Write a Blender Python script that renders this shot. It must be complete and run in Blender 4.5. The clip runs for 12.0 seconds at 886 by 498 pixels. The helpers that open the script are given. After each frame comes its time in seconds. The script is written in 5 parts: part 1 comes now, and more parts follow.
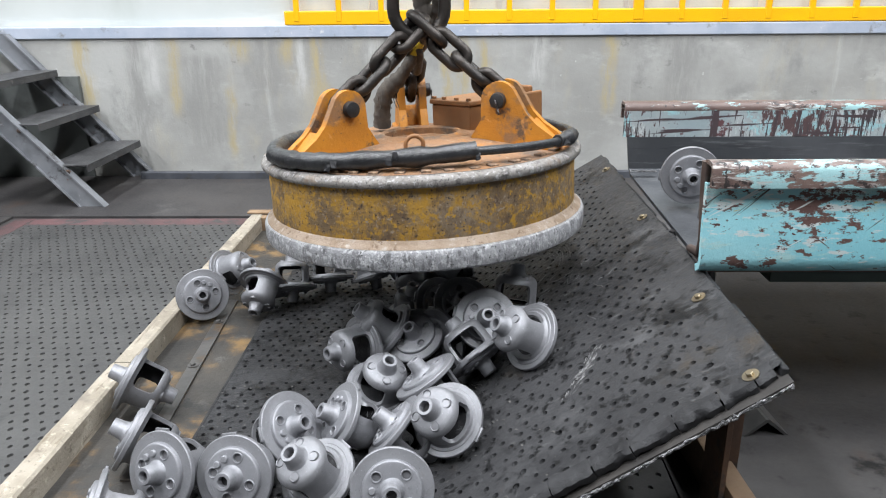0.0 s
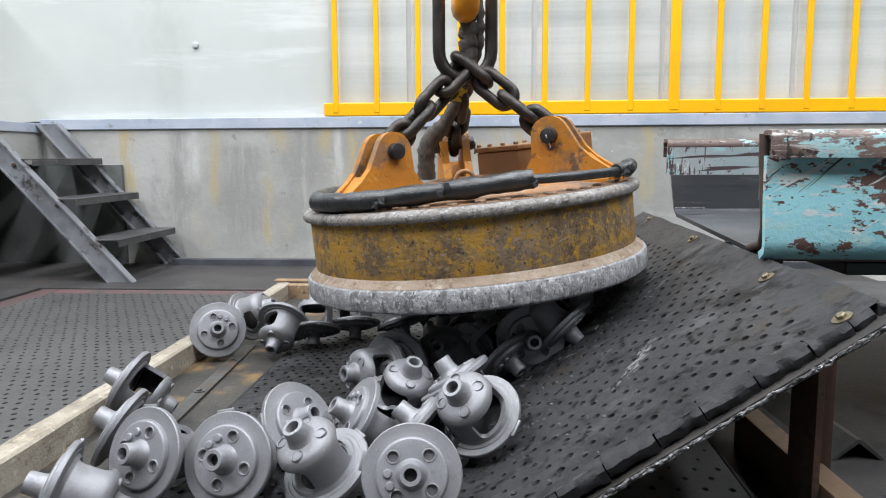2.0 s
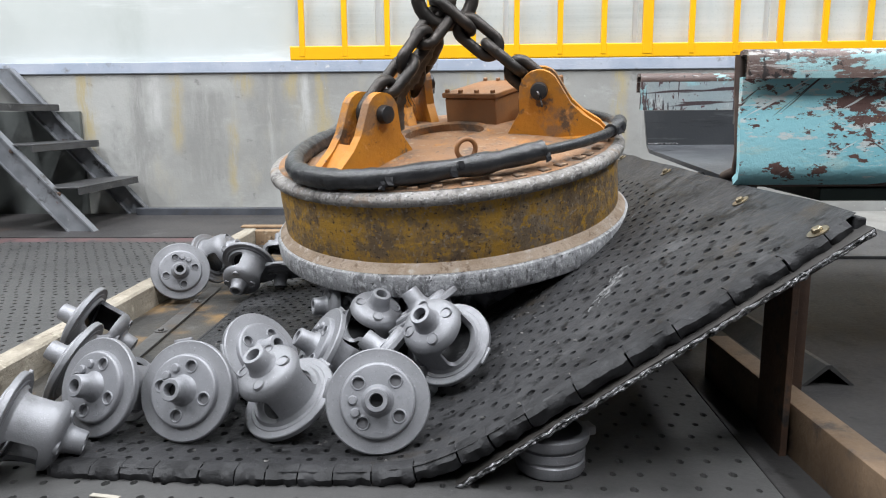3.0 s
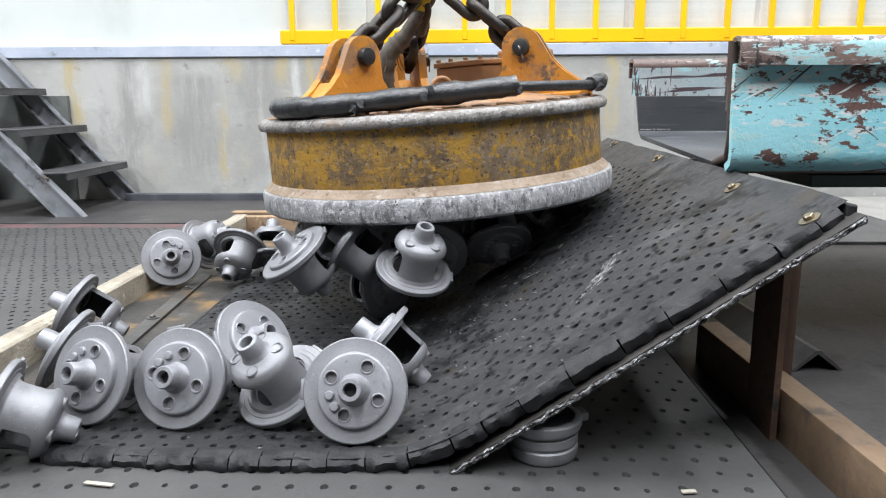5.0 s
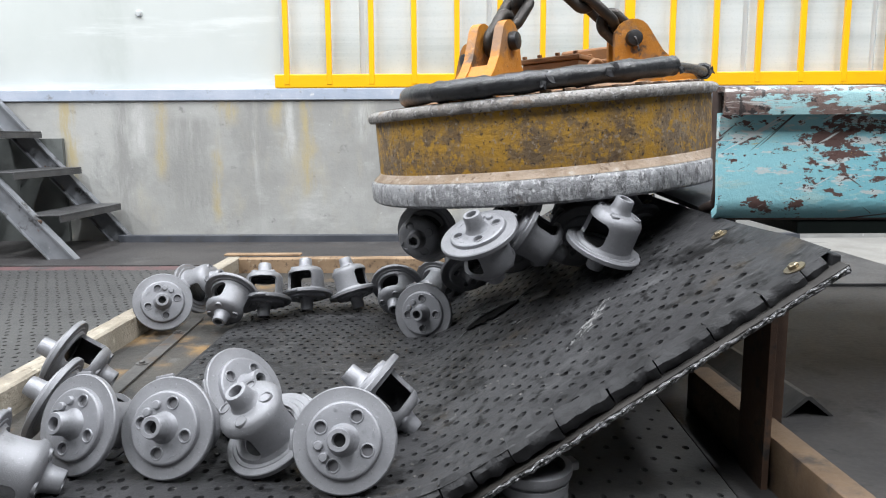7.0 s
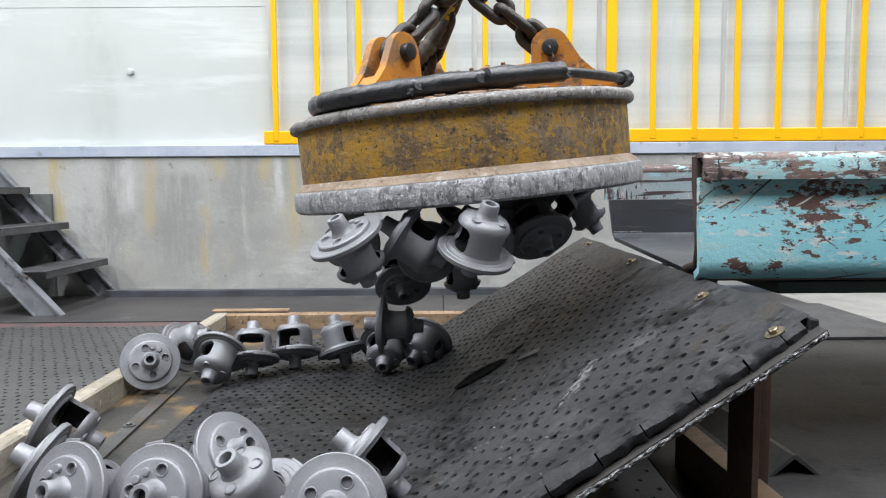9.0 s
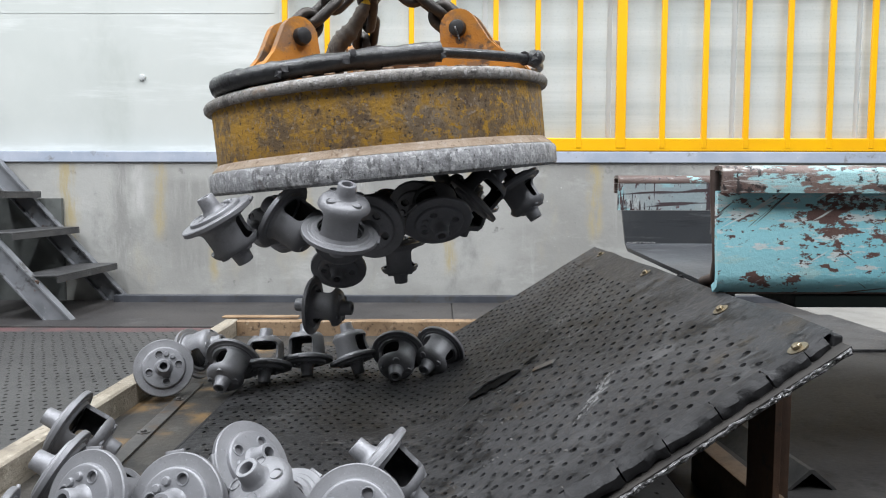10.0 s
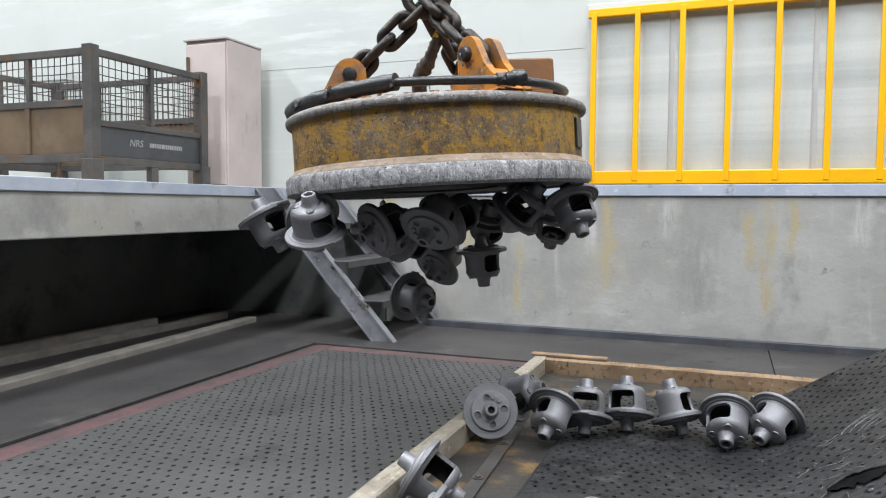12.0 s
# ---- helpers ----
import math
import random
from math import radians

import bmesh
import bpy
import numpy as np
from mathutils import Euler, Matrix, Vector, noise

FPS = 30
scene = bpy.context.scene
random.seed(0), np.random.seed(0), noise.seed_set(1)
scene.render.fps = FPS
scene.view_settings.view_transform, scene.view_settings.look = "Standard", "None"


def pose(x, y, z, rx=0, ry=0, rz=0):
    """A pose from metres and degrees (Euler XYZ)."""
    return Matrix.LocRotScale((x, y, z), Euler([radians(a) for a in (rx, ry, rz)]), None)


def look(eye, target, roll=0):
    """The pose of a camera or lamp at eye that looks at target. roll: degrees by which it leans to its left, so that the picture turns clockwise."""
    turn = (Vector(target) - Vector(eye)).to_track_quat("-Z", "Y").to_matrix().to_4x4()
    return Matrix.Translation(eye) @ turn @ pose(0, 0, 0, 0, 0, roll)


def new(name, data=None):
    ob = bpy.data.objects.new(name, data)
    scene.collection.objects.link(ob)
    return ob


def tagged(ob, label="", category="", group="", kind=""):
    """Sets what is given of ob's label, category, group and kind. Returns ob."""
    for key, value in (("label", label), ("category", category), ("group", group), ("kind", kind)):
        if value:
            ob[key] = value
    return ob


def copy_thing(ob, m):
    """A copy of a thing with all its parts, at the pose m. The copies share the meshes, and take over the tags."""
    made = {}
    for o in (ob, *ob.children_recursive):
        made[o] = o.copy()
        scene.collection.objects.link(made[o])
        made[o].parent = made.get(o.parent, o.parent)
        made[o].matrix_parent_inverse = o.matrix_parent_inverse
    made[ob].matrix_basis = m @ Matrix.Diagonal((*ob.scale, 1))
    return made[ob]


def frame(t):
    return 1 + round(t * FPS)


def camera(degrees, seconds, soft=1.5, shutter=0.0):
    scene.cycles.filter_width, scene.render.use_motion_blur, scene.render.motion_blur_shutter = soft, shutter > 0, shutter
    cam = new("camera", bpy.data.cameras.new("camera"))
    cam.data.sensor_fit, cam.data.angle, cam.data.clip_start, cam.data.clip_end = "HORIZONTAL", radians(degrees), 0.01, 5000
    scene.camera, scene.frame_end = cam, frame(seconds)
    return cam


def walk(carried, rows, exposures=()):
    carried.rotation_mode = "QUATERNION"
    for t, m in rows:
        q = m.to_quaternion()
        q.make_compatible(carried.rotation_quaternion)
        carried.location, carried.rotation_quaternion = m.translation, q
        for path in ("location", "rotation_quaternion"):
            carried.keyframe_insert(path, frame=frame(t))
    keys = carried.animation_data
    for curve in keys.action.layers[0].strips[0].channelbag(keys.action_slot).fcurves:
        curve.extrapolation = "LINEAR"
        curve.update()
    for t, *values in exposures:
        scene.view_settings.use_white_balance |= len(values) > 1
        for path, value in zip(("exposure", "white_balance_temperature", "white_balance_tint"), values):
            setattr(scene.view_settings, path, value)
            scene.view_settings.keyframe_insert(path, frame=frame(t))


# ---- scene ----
cam = camera(62.2, 12.0, soft=1.1)
PATH = [
    (0, (0.526, -0.114, 1.003), (0.48, 1.772, 0.34), -0.5),
    (0.5, (0.537, -0.079, 0.886), (0.465, 1.858, 0.395), -0.2),
    (1, (0.538, -0.066, 0.739), (0.411, 1.903, 0.413), -0.3),
    (1.5, (0.53, -0.064, 0.658), (0.39, 1.914, 0.397), -0.2),
    (2, (0.528, -0.056, 0.607), (0.386, 1.923, 0.356), -0.3),
    (2.5, (0.539, -0.032, 0.566), (0.404, 1.945, 0.295), -0.4),
    (3, (0.537, -0.016, 0.539), (0.467, 1.95, 0.177), -0.4),
    (3.2, (0.541, -0.007, 0.527), (0.479, 1.958, 0.159), -0.3),
    (4.8, (0.53, -0.01, 0.536), (0.487, 1.95, 0.14), -0.2),
    (5, (0.533, -0.015, 0.542), (0.488, 1.944, 0.14), -0.3),
    (5.5, (0.533, -0.019, 0.553), (0.492, 1.949, 0.2), -0.3),
    (6, (0.535, -0.022, 0.558), (0.498, 1.953, 0.244), -0.4),
    (6.5, (0.537, -0.02, 0.558), (0.504, 1.957, 0.255), -0.3),
    (8.3, (0.547, -0.028, 0.579), (0.536, 1.955, 0.317), -0.6),
    (8.5, (0.54, -0.035, 0.584), (0.537, 1.951, 0.354), -0.5),
    (9, (0.536, -0.042, 0.589), (0.545, 1.951, 0.421), -0.4),
    (9.5, (0.528, -0.039, 0.589), (0.543, 1.955, 0.435), -0.3),
    (10, (0.506, -0.044, 0.599), (0.506, 1.951, 0.447), 0.1),
    (10.5, (0.469, -0.046, 0.622), (0.277, 1.939, 0.467), 0.2),
    (11, (0.431, -0.05, 0.659), (0.064, 1.909, 0.502), 0.5),
    (11.5, (0.387, -0.045, 0.689), (-0.155, 1.875, 0.546), 0.4),
    (12, (0.355, -0.033, 0.705), (-0.37, 1.827, 0.589), 0.4),
]
EXPOSURES = [(0, -0.21), (0.5, -0.15), (1, -0.22), (2, -0.34), (3, -0.28), (5, 0.02), (5.5, 0.00), (6.5, -0.12), (8.5, -0.22), (9.5, -0.36), (10.5, -0.40), (12, -0.45)]
walk(cam, [(t, look(eye, target, roll)) for t, eye, target, roll in PATH], EXPOSURES)

# ---- light ----
world = bpy.data.worlds.new("world")
scene.world = world
world.use_nodes = True
world.node_tree.nodes["Background"].inputs[0].default_value = (0.75, 0.85, 1.0, 1)
world.node_tree.nodes["Background"].inputs[1].default_value = 0.05

LAMP_WATTS = 306.0
# unseen ceiling lamps; the pair at x -6 is added to brighten the far left wall
for lx in (-6.0, -2.6, 0.8, 4.2):
    for ly in (-1.6, 1.9):
        lamp = bpy.data.lights.new("high_bay_light", "AREA")
        lamp.shape, lamp.size, lamp.size_y = "RECTANGLE", 0.6, 2.6
        lamp.energy, lamp.color = LAMP_WATTS, (0.93, 0.96, 1.0)
        new("high_bay_light", lamp).matrix_world = pose(lx, ly, 5.9)


# ---- materials ----
def nodes_of(name):
    m = bpy.data.materials.new(name)
    m.use_nodes = True
    t = m.node_tree
    return m, t, t.nodes["Principled BSDF"]


def noise_node(t, scale, detail=5.0, rough=0.6, stretch=(1, 1, 1), space="Object"):
    c = t.nodes.new("ShaderNodeTexCoord")
    mp = t.nodes.new("ShaderNodeMapping")
    mp.inputs["Scale"].default_value = stretch
    n = t.nodes.new("ShaderNodeTexNoise")
    n.inputs["Scale"].default_value, n.inputs["Detail"].default_value, n.inputs["Roughness"].default_value = scale, detail, rough
    t.links.new(c.outputs[space], mp.inputs[0])
    t.links.new(mp.outputs[0], n.inputs["Vector"])
    return n.outputs[0]


def band(t, value, lo, hi):
    r = t.nodes.new("ShaderNodeMapRange")
    r.interpolation_type = "SMOOTHSTEP"
    r.inputs[1].default_value, r.inputs[2].default_value = lo, hi
    t.links.new(value, r.inputs[0])
    return r.outputs[0]


def blend(t, fac, a, b):
    m = t.nodes.new("ShaderNodeMix")
    m.data_type = "RGBA"
    for value, slot in ((fac, 0), (a, 6), (b, 7)):
        if isinstance(value, tuple):
            m.inputs[slot].default_value = (*value, 1)
        elif isinstance(value, (int, float)):
            m.inputs[slot].default_value = value
        else:
            t.links.new(value, m.inputs[slot])
    return m.outputs[2]


def finish(t, b, colour, rough=0.6, metal=0.0, bump=0.2, bump_scale=80.0, spread=0.15, space="Object"):
    if isinstance(colour, tuple):
        b.inputs["Base Color"].default_value = (*colour, 1)
    else:
        t.links.new(colour, b.inputs["Base Color"])
    b.inputs["Metallic"].default_value = metal
    n = noise_node(t, bump_scale, 6, 0.65, space=space)
    r = t.nodes.new("ShaderNodeMapRange")
    r.inputs[3].default_value, r.inputs[4].default_value = max(0.03, rough - spread), min(1.0, rough + spread)
    t.links.new(n, r.inputs[0])
    t.links.new(r.outputs[0], b.inputs["Roughness"])
    if bump:
        bp = t.nodes.new("ShaderNodeBump")
        bp.inputs["Strength"].default_value, bp.inputs["Distance"].default_value = bump, 0.004
        t.links.new(n, bp.inputs["Height"])
        t.links.new(bp.outputs[0], b.inputs["Normal"])


def clustered(t, fine, cluster, lo, hi, stretch=(1, 1, 1)):
    """Fine chips that gather where a larger cloud is dense."""
    a = noise_node(t, fine, 8, 0.68, stretch)
    b = noise_node(t, cluster, 3, 0.5)
    m = t.nodes.new("ShaderNodeMath")
    m.operation = "MULTIPLY_ADD"
    m.inputs[1].default_value = 0.75
    t.links.new(b, m.inputs[0])
    t.links.new(a, m.inputs[2])
    return band(t, m.outputs[0], lo + 0.375, hi + 0.375)


def chipped(name, base, alt, layers, rough=0.42, scratches=()):
    """Paint in two tones with (colour, fine, cluster, low, high, stretch) layers of chips, and (colour, angle, scale, level) scratches."""
    m, t, b = nodes_of(name)
    col = blend(t, band(t, noise_node(t, 4.0, 6, 0.6), 0.35, 0.65), base, alt)
    for colour, fine, cluster, lo, hi, st in layers:
        col = blend(t, clustered(t, fine, cluster, lo, hi, st), col, colour)
    for colour, angle, scale, level in scratches:
        c = t.nodes.new("ShaderNodeTexCoord")
        turn, squash = t.nodes.new("ShaderNodeMapping"), t.nodes.new("ShaderNodeMapping")
        turn.inputs["Rotation"].default_value = (0, radians(angle), 0)
        squash.inputs["Scale"].default_value = (0.35, 1, 7.0)
        n = t.nodes.new("ShaderNodeTexNoise")
        n.inputs["Scale"].default_value, n.inputs["Detail"].default_value, n.inputs["Roughness"].default_value = scale, 3.0, 0.5
        t.links.new(c.outputs["Object"], turn.inputs[0])
        t.links.new(turn.outputs[0], squash.inputs[0])
        t.links.new(squash.outputs[0], n.inputs["Vector"])
        col = blend(t, band(t, n.outputs[0], level - 0.03, level), col, colour)
    finish(t, b, col, rough, 0.0, 0.5, 80.0)
    return m


def surface(name, base, alt, scale=6.0, spots=None, rough=0.6, metal=0.0, bump=0.2, bump_scale=80.0, stretch=(1, 1, 1), spread=0.15, space="Object"):
    """Two colours in large clouds, and any number of (colour, scale, low, high, stretch) stains over them."""
    m, t, b = nodes_of(name)
    col = blend(t, band(t, noise_node(t, scale, 6, 0.6, stretch, space), 0.35, 0.65), base, alt)
    for colour, s, lo, hi, st in spots or ():
        col = blend(t, band(t, noise_node(t, s, 8, 0.68, st, space), lo, hi), col, colour)
    finish(t, b, col, rough, metal, bump, bump_scale, spread, space)
    return m


ONE = (1, 1, 1)


def stained_concrete():
    """Cast concrete: cloudy greys, run-down streaks from the ledge, and rust runs at their places along the wall."""
    m, t, b = nodes_of("concrete")
    col = blend(t, band(t, noise_node(t, 1.3, 7, 0.62, (1, 1, 1.4)), 0.34, 0.66), (0.300, 0.298, 0.283), (0.415, 0.415, 0.398))
    for colour, sc, lo, hi, st in (((0.245, 0.246, 0.236), 2.2, 0.50, 0.70, (1.3, 1, 0.8)), ((0.48, 0.48, 0.462), 3.0, 0.54, 0.74, (0.7, 1, 1.6)), ((0.44, 0.44, 0.425), 2.0, 0.58, 0.76, (4.0, 1, 0.4)),
                                   ((0.40, 0.37, 0.30), 1.6, 0.55, 0.74, (1.5, 1, 0.6)), ((0.20, 0.20, 0.19), 9.0, 0.62, 0.74, ONE), ((0.60, 0.60, 0.58), 26.0, 0.67, 0.73, ONE)):
        col = blend(t, band(t, noise_node(t, sc, 8, 0.66, st), lo, hi), col, colour)
    c = t.nodes.new("ShaderNodeTexCoord")
    sep = t.nodes.new("ShaderNodeSeparateXYZ")
    t.links.new(c.outputs["Object"], sep.inputs[0])
    wander = noise_node(t, 5.0, 5, 0.6, (1, 1, 1.5))
    ragged = noise_node(t, 9.0, 6, 0.7, (3, 1, 0.5))

    def math_node(kind, a, k):
        n = t.nodes.new("ShaderNodeMath")
        n.operation = kind
        for slot, value in enumerate((a, k)):
            if isinstance(value, (int, float)):
                n.inputs[slot].default_value = value
            else:
                t.links.new(value, n.inputs[slot])
        return n.outputs[0]

    drift = math_node("MULTIPLY", math_node("SUBTRACT", wander, 0.5), 0.10)
    x = math_node("ADD", sep.outputs[0], drift)
    for cx, half, z0, z1, colour in STAINS:
        across = math_node("SUBTRACT", 1.0, band(t, math_node("ABSOLUTE", math_node("SUBTRACT", x, cx), 0.0), 0.0, half))
        low = band(t, sep.outputs[2], z0, z0 + 0.12)
        high = math_node("SUBTRACT", 1.0, band(t, sep.outputs[2], z1 - 0.06, z1))
        fac = math_node("MULTIPLY", math_node("MULTIPLY", across, low), math_node("MULTIPLY", high, band(t, ragged, 0.30, 0.62)))
        col = blend(t, fac, col, colour)
    finish(t, b, col, 0.8, 0.0, 0.35, 45.0)
    return m


OCHRE, PALE, GREY = (0.41, 0.345, 0.205), (0.49, 0.49, 0.475), (0.27, 0.268, 0.256)
STAINS = [
    (-1.20, 0.07, 0.42, 0.80, PALE), (-1.08, 0.06, 0.30, 0.80, OCHRE), (-1.30, 0.09, 0.05, 0.80, GREY), (-0.78, 0.045, 0.06, 0.52, OCHRE), (-0.70, 0.08, 0.60, 0.80, OCHRE), (-0.55, 0.14, 0.40, 0.80, GREY),
    (-0.43, 0.08, 0.58, 0.80, OCHRE), (-0.36, 0.05, 0.40, 0.80, PALE), (-0.92, 0.20, 0.10, 0.70, GREY), (-0.27, 0.06, 0.20, 0.80, OCHRE), (0.45, 0.05, 0.35, 0.72, OCHRE), (0.54, 0.06, 0.10, 0.80, OCHRE), (0.65, 0.05, 0.40, 0.78, OCHRE),
    (0.20, 0.18, 0.10, 0.60, GREY), (0.96, 0.07, 0.45, 0.80, PALE), (1.35, 0.06, 0.30, 0.80, OCHRE), (-1.60, 0.08, 0.2, 0.80, OCHRE), (0.05, 0.08, 0.50, 0.80, PALE), (1.75, 0.14, 0.2, 0.8, GREY)]
CONCRETE = stained_concrete()
# concrete with the shade under the platform painted into its colour
SHADED_CONCRETE = surface("concrete with painted shade", (0.075, 0.082, 0.08), (0.13, 0.138, 0.132), 1.2, [((0.045, 0.046, 0.044), 3.0, 0.5, 0.7, ONE)], rough=0.8)
WHITE_PANEL = surface("white coated sheet wall", (0.50, 0.53, 0.51), (0.555, 0.58, 0.56), 0.9,
                      [((0.47, 0.50, 0.475), 1.3, 0.55, 0.75, (1, 1, 0.6)), ((0.45, 0.46, 0.44), 14.0, 0.72, 0.77, ONE), ((0.66, 0.685, 0.67), 2.0, 0.52, 0.7, (0.3, 1, 2.5))], rough=0.35, bump=0.04, bump_scale=30)
BLUE_STEEL = surface("pale blue painted steel", (0.36, 0.41, 0.50), (0.45, 0.49, 0.57), 5.0, [((0.22, 0.22, 0.225), 9.0, 0.58, 0.70, ONE), ((0.60, 0.61, 0.63), 20.0, 0.62, 0.7, ONE)], rough=0.5)
FLOOR = surface("worn steel floor", (0.034, 0.032, 0.033), (0.058, 0.054, 0.053), 1.6,
                [((0.095, 0.091, 0.089), 4.0, 0.56, 0.74, ONE), ((0.024, 0.023, 0.023), 9.0, 0.55, 0.68, ONE), ((0.085, 0.054, 0.04), 2.5, 0.60, 0.78, ONE), ((0.17, 0.165, 0.16), 26.0, 0.69, 0.74, ONE)], rough=0.5, bump=0.2)
# dark steel, darkened further to paint in the shade of the chute
FLOOR_SHADED = surface("dark steel floor with chute shade", (0.030, 0.029, 0.0295), (0.052, 0.050, 0.049), 1.6, [((0.055, 0.052, 0.050), 3.0, 0.57, 0.76, ONE), ((0.05, 0.034, 0.026), 2.5, 0.60, 0.78, ONE), ((0.012, 0.012, 0.012), 8.0, 0.55, 0.68, ONE)], rough=0.5, bump=0.2)
PALE_FLOOR = surface("pale mottled floor", (0.22, 0.215, 0.20), (0.32, 0.315, 0.30), 2.0, [((0.15, 0.147, 0.14), 4.0, 0.54, 0.72, ONE), ((0.38, 0.375, 0.36), 14.0, 0.60, 0.74, ONE)], rough=0.6, bump=0.2)
PINK_LINE = surface("faded red line paint", (0.115, 0.058, 0.06), (0.080, 0.050, 0.050), 5.0, [((0.05, 0.047, 0.047), 12.0, 0.50, 0.62, ONE)], rough=0.6)
RUBBER = surface("black rubber matting", (0.018, 0.018, 0.0195), (0.040, 0.040, 0.042), 2.4,
                 [((0.095, 0.095, 0.098), 2.2, 0.54, 0.74, (1, 1.6, 1)), ((0.007, 0.007, 0.0075), 5.0, 0.52, 0.64, ONE), ((0.095, 0.095, 0.097), 14.0, 0.58, 0.74, (1, 2.5, 1)), ((0.006, 0.006, 0.0065), 30.0, 0.55, 0.63, ONE), ((0.12, 0.12, 0.12), 75.0, 0.63, 0.72, (1, 3, 1)), ((0.050, 0.038, 0.025), 3.2, 0.60, 0.74, ONE), ((0.18, 0.18, 0.177), 190.0, 0.68, 0.74, ONE)],
                 rough=0.5, bump=1.0, bump_scale=60, spread=0.25)
FLOOR_RUBBER = surface("dusty rubber floor matting", (0.040, 0.039, 0.039), (0.060, 0.059, 0.058), 1.8,
                       [((0.028, 0.028, 0.028), 5.0, 0.54, 0.70, ONE), ((0.085, 0.084, 0.083), 3.0, 0.58, 0.78, ONE), ((0.12, 0.118, 0.115), 20.0, 0.66, 0.74, ONE)], rough=0.55, bump=0.25, bump_scale=110)
RUBBER_EDGE = surface("torn rubber edge", (0.012, 0.012, 0.013), (0.032, 0.032, 0.034), 14.0, rough=0.6, bump=0.9, bump_scale=60)
CUT_STEEL = surface("flame cut steel edge", (0.07, 0.07, 0.074), (0.28, 0.28, 0.29), 110.0, [((0.022, 0.022, 0.022), 70.0, 0.50, 0.58, ONE), ((0.60, 0.60, 0.60), 180.0, 0.60, 0.66, ONE)], rough=0.4, metal=0.6, bump=1.0, bump_scale=120)
RUSTY_PLATE = surface("dusty rusted plate", (0.028, 0.026, 0.024), (0.045, 0.040, 0.034), 4.0, [((0.19, 0.115, 0.045), 5.0, 0.50, 0.68, ONE), ((0.09, 0.085, 0.078), 14.0, 0.58, 0.70, ONE), ((0.016, 0.016, 0.016), 9.0, 0.55, 0.66, ONE)], rough=0.6, bump=0.5)
STRIP = surface("worn flat steel", (0.115, 0.11, 0.105), (0.075, 0.072, 0.07), 8.0, [((0.14, 0.085, 0.04), 7.0, 0.56, 0.70, ONE)], rough=0.45, metal=0.4)
TIMBER = surface("old timber", (0.24, 0.21, 0.165), (0.33, 0.295, 0.24), 9.0, [((0.17, 0.14, 0.10), 10.0, 0.54, 0.70, (6, 0.8, 6)), ((0.43, 0.39, 0.31), 40.0, 0.55, 0.68, ONE), ((0.16, 0.135, 0.105), 55.0, 0.58, 0.68, ONE), ((0.15, 0.13, 0.11), 5.0, 0.60, 0.76, ONE)], rough=0.85, bump=1.0, bump_scale=70)
TIMBER_X = surface("old timber along x", (0.20, 0.13, 0.075), (0.30, 0.205, 0.125), 7.0, [((0.085, 0.055, 0.035), 8.0, 0.52, 0.66, (0.7, 6, 6)), ((0.40, 0.33, 0.24), 26.0, 0.60, 0.70, ONE)], rough=0.8, bump=0.6, bump_scale=60)
RUST_STEEL = surface("brown rusted steel", (0.060, 0.034, 0.023), (0.125, 0.068, 0.040), 6.0, [((0.03, 0.026, 0.024), 12.0, 0.50, 0.62, ONE)], rough=0.65, bump=0.4)
RAIL_STEEL = surface("orange brown rail steel", (0.125, 0.082, 0.050), (0.185, 0.125, 0.078), 6.0, [((0.05, 0.04, 0.034), 9.0, 0.52, 0.66, ONE)], rough=0.6, bump=0.4)
STAIR_STEEL = surface("worn grey stair steel", (0.15, 0.158, 0.172), (0.25, 0.26, 0.28), 5.0, [((0.05, 0.048, 0.046), 9.0, 0.55, 0.66, ONE), ((0.15, 0.08, 0.05), 14.0, 0.64, 0.70, ONE), ((0.36, 0.36, 0.37), 18.0, 0.62, 0.70, ONE)], rough=0.5, metal=0.2)
TREAD = surface("dark worn tread plate", (0.055, 0.055, 0.058), (0.095, 0.095, 0.098), 7.0, [((0.15, 0.15, 0.152), 18.0, 0.58, 0.70, ONE)], rough=0.45, metal=0.3)
YELLOW = surface("yellow gloss paint", (0.95, 0.50, 0.004), (0.90, 0.45, 0.006), 3.0, [((0.62, 0.30, 0.01), 22.0, 0.70, 0.76, ONE)], rough=0.35, bump=0.08)
FROST = surface("frosted window panel", (0.43, 0.47, 0.465), (0.54, 0.575, 0.565), 1.2, [((0.61, 0.64, 0.63), 1.4, 0.40, 0.70, (0.12, 1, 5.0)), ((0.48, 0.52, 0.52), 1.1, 0.52, 0.78, (3, 1, 0.5))], rough=0.3, bump=0.05)
WINDOW_FRAME = surface("grey aluminium frame", (0.50, 0.52, 0.52), (0.58, 0.60, 0.60), 3.0, rough=0.4, metal=0.2)
CASTING = surface("shot blasted iron casting", (0.195, 0.197, 0.210), (0.240, 0.242, 0.257), 9.0, [((0.160, 0.161, 0.172), 16.0, 0.54, 0.76, ONE), ((0.34, 0.345, 0.365), 240.0, 0.58, 0.72, ONE), ((0.10, 0.10, 0.108), 300.0, 0.60, 0.72, ONE)], rough=0.48, metal=0.45, bump=0.25, bump_scale=480)
MACHINED = surface("blasted casting face", (0.215, 0.218, 0.234), (0.265, 0.268, 0.286), 10.0, [((0.175, 0.176, 0.188), 18.0, 0.54, 0.74, ONE), ((0.36, 0.365, 0.385), 240.0, 0.58, 0.72, ONE), ((0.11, 0.11, 0.12), 300.0, 0.60, 0.72, ONE)], rough=0.48, metal=0.42, bump=0.22, bump_scale=480)
